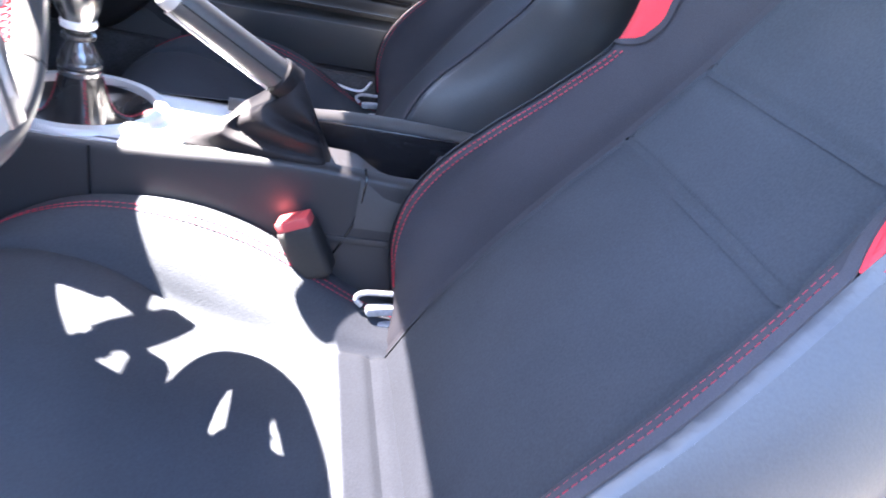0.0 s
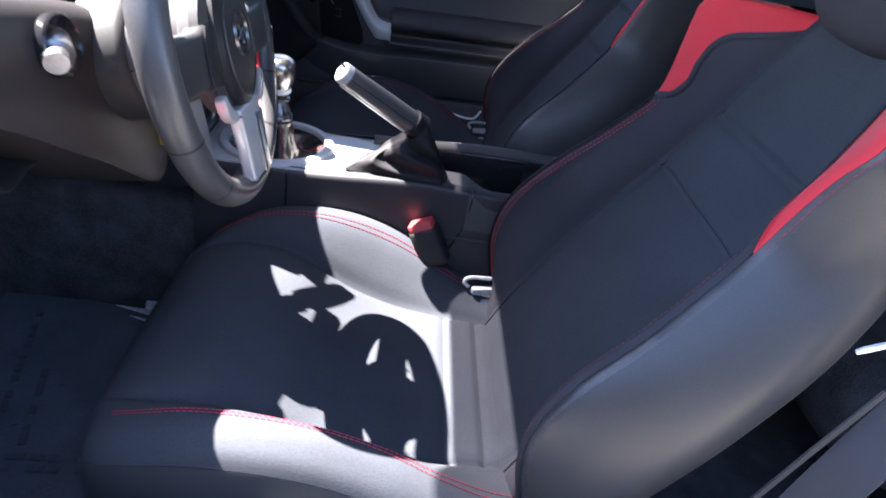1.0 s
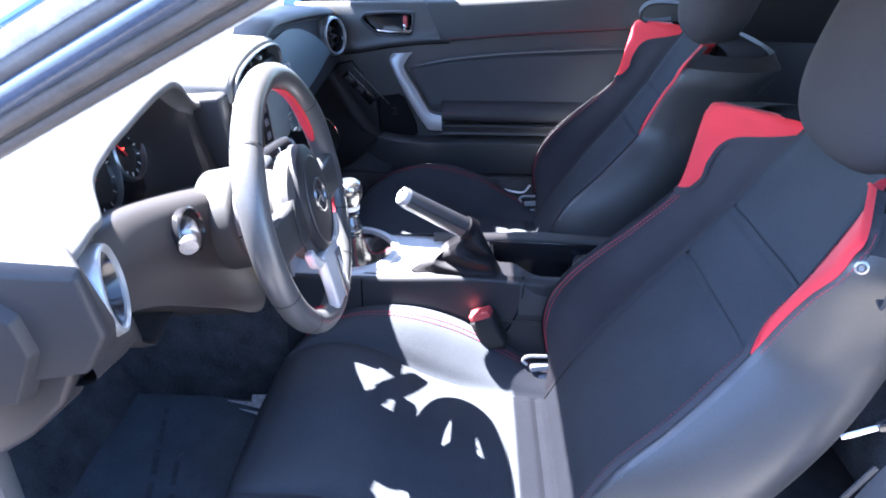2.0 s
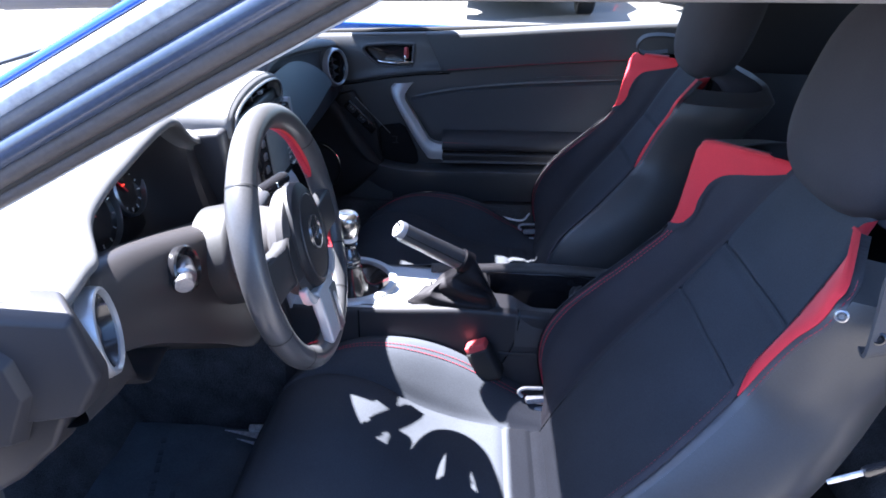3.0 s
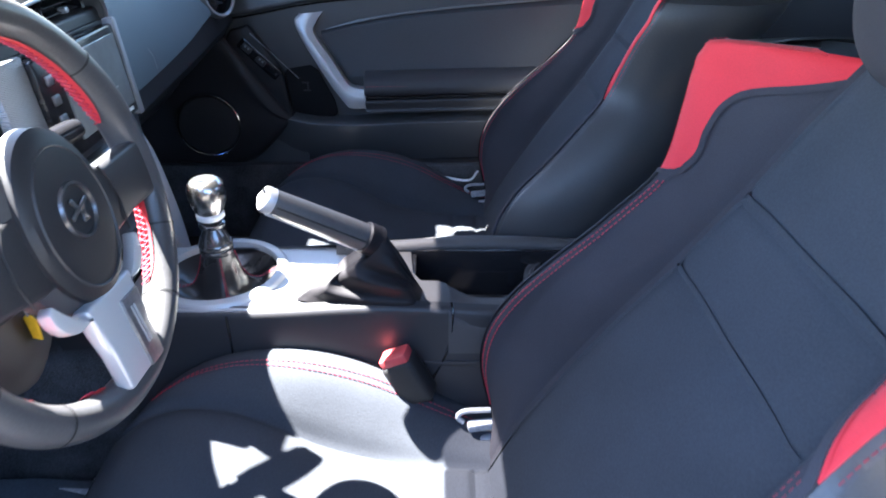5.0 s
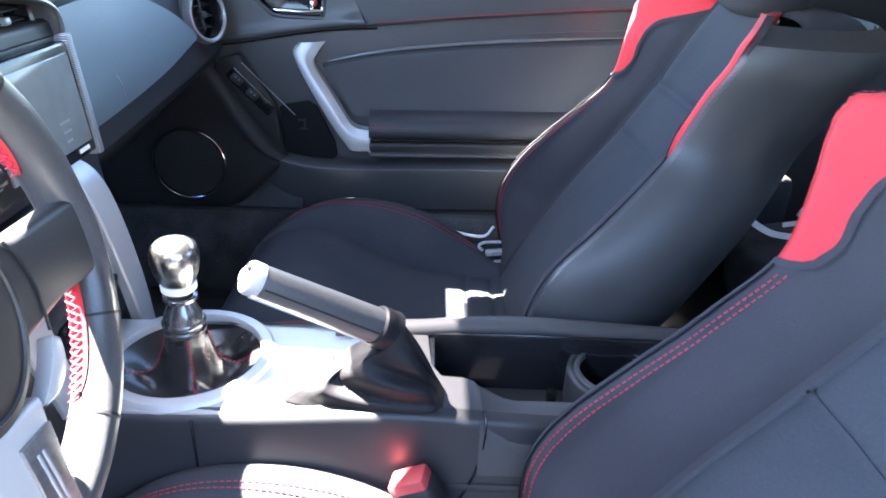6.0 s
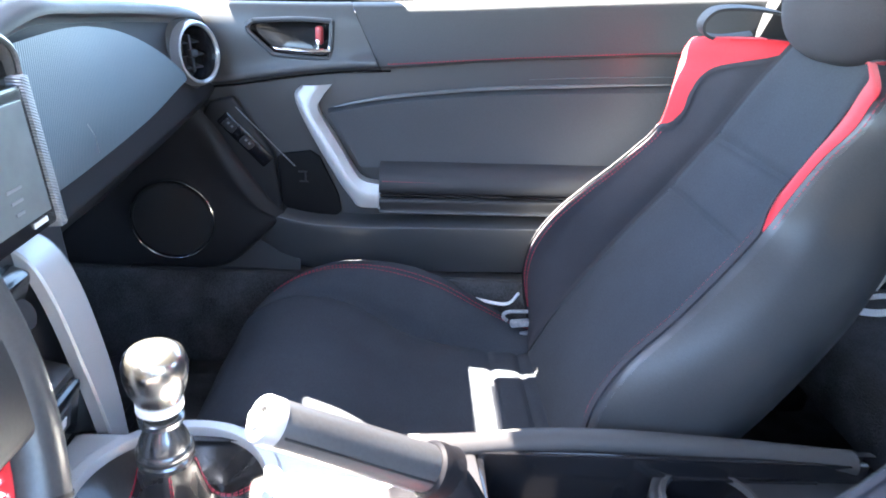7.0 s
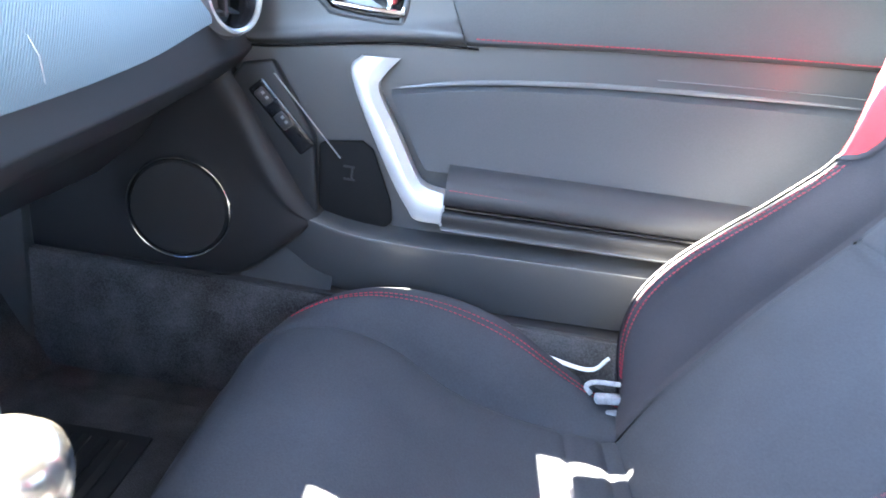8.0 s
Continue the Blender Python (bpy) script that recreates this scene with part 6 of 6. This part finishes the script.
part("cord", ribbon(curve([(0.548, 0.455, 0.537), (0.553, 0.452, 0.553), (0.565, 0.450, 0.563), (0.600, 0.450, 0.548)], 14), 0.008, (0, 0.3, 1)), M_WHITE, far_belt, "pale strap")
tm = frame_of((1, 0, -0.1), (0.1, 0, 1), (0.609, 0.446, 0.525))
tongue = part("tongue", extruded([(-0.013, -0.019), (0.012, -0.019), (0.012, 0.012), (0.019, 0.012), (0.019, 0.019), (-0.017, 0.019), (-0.017, 0.010), (-0.013, 0.010)], tm, 0.003, 0.0008), material("coated_metal", (0.42, 0.55, 0.72), 0.35, 0.3, bump=0.05), far_belt, "pale blue-white belt tongue")
part("tongue_slot", box((0.009, 0.007, 0.0010), tm @ pose(-0.001, -0.008, 0.0006), 0.0), M_BLACK, tongue)
sill_wire = thing("seat_lever", (0.0, 0.68, 0.40), "pale metal lever beside the passenger seat", "lever")
part("lever", tube(curve([(-0.085, 0.675, 0.398), (-0.03, 0.665, 0.388), (0.025, 0.655, 0.385), (0.045, 0.65, 0.41)], 14), 0.004, 8, 0.7), M_WHITE, sill_wire)
guide2 = thing("belt_guide", (0.33, 0.62, 0.9), "black belt guide loop on the passenger seat shoulder", "belt guide")
part("strap", ribbon(curve([(0.405, 0.60, 0.906), (0.372, 0.622, 0.914), (0.330, 0.632, 0.916), (0.292, 0.634, 0.911), (0.275, 0.632, 0.893), (0.280, 0.628, 0.876), (0.305, 0.622, 0.872), (0.345, 0.610, 0.880)], 32), 0.034, (0.1, 1.0, 0.1), 0.0022), M_STRAP, guide2)
pedal = thing("pedal", (-0.83, -0.30, 0.25), "bare metal pedal edge in the dark footwell", "pedal")
part("pad", box((0.012, 0.07, 0.10), pose(-0.86, -0.27, 0.30, 0, -35, 0), 0.004), M_STEEL, pedal)
part("arm", tube([(-0.86, -0.27, 0.32), (-0.95, -0.27, 0.50)], 0.01, 8), M_RUBBER, pedal)
# visor out of view, split and bridged to shape sun on the passenger seat
visor = thing("sun_visor", (-0.62, 0.40, 1.17), "unseen pale grey sun visor added to shade the passenger seat", "sun visor")
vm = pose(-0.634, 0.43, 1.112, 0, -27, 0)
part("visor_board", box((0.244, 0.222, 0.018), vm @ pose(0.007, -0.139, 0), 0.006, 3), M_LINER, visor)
part("visor_half", box((0.244, 0.245, 0.018), vm @ pose(0.007, 0.1275, 0), 0.006, 3), M_LINER, visor, "second visor half, set apart to pass a slit of sun")
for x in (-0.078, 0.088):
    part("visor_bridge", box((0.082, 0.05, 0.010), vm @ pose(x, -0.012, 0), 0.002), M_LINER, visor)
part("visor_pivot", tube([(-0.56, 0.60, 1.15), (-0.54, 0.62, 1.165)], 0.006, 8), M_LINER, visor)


# ---- parked cars across the lane ----
def parked_car(x, y, paint, label, turn=0):
    car = thing("parked_car", (x, y, 0), label, "car", "parked cars")
    w, ln = 0.9, 2.25
    side = [(-ln, 0.28), (-ln + 0.02, 0.62), (-ln + 0.25, 0.78), (-1.05, 0.95), (-0.35, 1.42), (0.95, 1.44), (1.75, 1.02), (ln - 0.05, 0.95), (ln, 0.55), (ln - 0.05, 0.28), (1.78, 0.26), (1.68, 0.5), (1.45, 0.62), (1.2, 0.5), (1.1, 0.26), (-1.1, 0.24), (-1.2, 0.5), (-1.42, 0.62), (-1.68, 0.5), (-1.78, 0.26)]
    part("body", extruded(side, frame_of((1, 0, 0), (0, 0, 1), (x, y - w, 0)), 2 * w, 0.05, 3), paint, car)
    part("side_window", extruded([(-0.85, 0.98), (-0.28, 1.36), (0.85, 1.38), (1.45, 1.02)], frame_of((1, 0, 0), (0, 0, 1), (x, y - w - 0.012, 0)), 0.01, 0.003), M_BLACK, car, "dark side window")
    for sx in (-1.43, 1.43):
        wl = part("tyre", lathe([(0.20, -0.10), (0.30, -0.105), (0.325, -0.08), (0.325, 0.08), (0.30, 0.105), (0.20, 0.10)], pose(x + sx, y - w + 0.10, 0.325, 90, 0, 0), 36), M_RUBBER, car)
        part("rim", joined([lathe([(0.205, 0.09), (0.195, 0.105), (0.18, 0.06), (0.03, 0.07), (0.0, 0.075)], pose(x + sx, y - w + 0.10, 0.325, 90, 0, 0), 36)] + [box((0.03, 0.17, 0.03), pose(x + sx, y - w + 0.10, 0.325, 90, 0, 0) @ pose(0, 0, 0.09, 0, 0, 72 * k) @ pose(0, 0.10, 0), 0.006) for k in range(5)]), M_SILVER, wl, "silver alloy rim")
    car.rotation_euler.z = radians(turn)
    return car


parked_car(0.45, 9.75, material("paint_dark", (0.02, 0.022, 0.028), 0.2, coat=1.0, bump=0.01), "dark parked car facing the sunny lane", 90)
parked_car(3.40, 11.1, material("paint_grey", (0.20, 0.21, 0.22), 0.25, 0.5, coat=1.0, bump=0.01), "grey parked car facing the sunny lane", 90)

# ---- behind the camera: the opened driver door, and a dark car added to cut fill light ----
open_door = thing("door_2", (-0.62, -0.80, 0.3), "driver door standing wide open with dark trim", "car door", kind="structure")
om = pose(-0.62, -0.80, 0, 0, 0, -66)
part("door_shell", box((1.16, 0.05, 0.62), om @ pose(0.58, -0.075, 0.58), 0.02, 3), M_BLUE, open_door, "blue painted outer shell")
part("door_trim", box((1.10, 0.045, 0.58), om @ pose(0.58, -0.028, 0.58), 0.018, 3), M_SKIN, open_door, "dark trim panel")
part("armrest", box((0.62, 0.06, 0.045), om @ pose(0.62, 0.010, 0.60), 0.018, 3), M_DOOR, open_door, "padded dark armrest")
part("pull_handle", tube(curve([om @ Vector((0.30, 0.0, 0.76)), om @ Vector((0.29, 0.03, 0.72)), om @ Vector((0.36, 0.035, 0.64)), om @ Vector((0.42, 0.01, 0.60))], 12), 0.012, 10), M_SILVER, open_door, "satin silver pull handle")
for z in (0.45, 0.72):
    part("hinge", box((0.05, 0.09, 0.05), pose(-0.63, -0.79, z), 0.006), M_STEEL, open_door, "steel hinge")
# unseen car, put here to block sky and ground light
parked_car(-0.2, -3.15, material("paint_black", (0.015, 0.015, 0.017), 0.2, coat=1.0, bump=0.01), "unseen black car added to cut the fill light")

# ---- crumbs and grit on the driver's carpet ----
rng = random.Random(7)
bits = []
for k in range(36):
    x, y = rng.uniform(-0.86, -0.46), rng.uniform(-0.56, -0.20)
    s = rng.uniform(0.0012, 0.0032)
    bits.append(box((s * rng.uniform(1, 3), s, s * 0.6), pose(x, y, 0.2165 + s * 0.3, 0, 0, rng.uniform(0, 180)), 0))
crumbs = part("crumbs", joined(bits), M_LINER)
tagged(crumbs, "pale crumbs and grit scattered on the dark floor mat", "crumbs", kind="stuff")
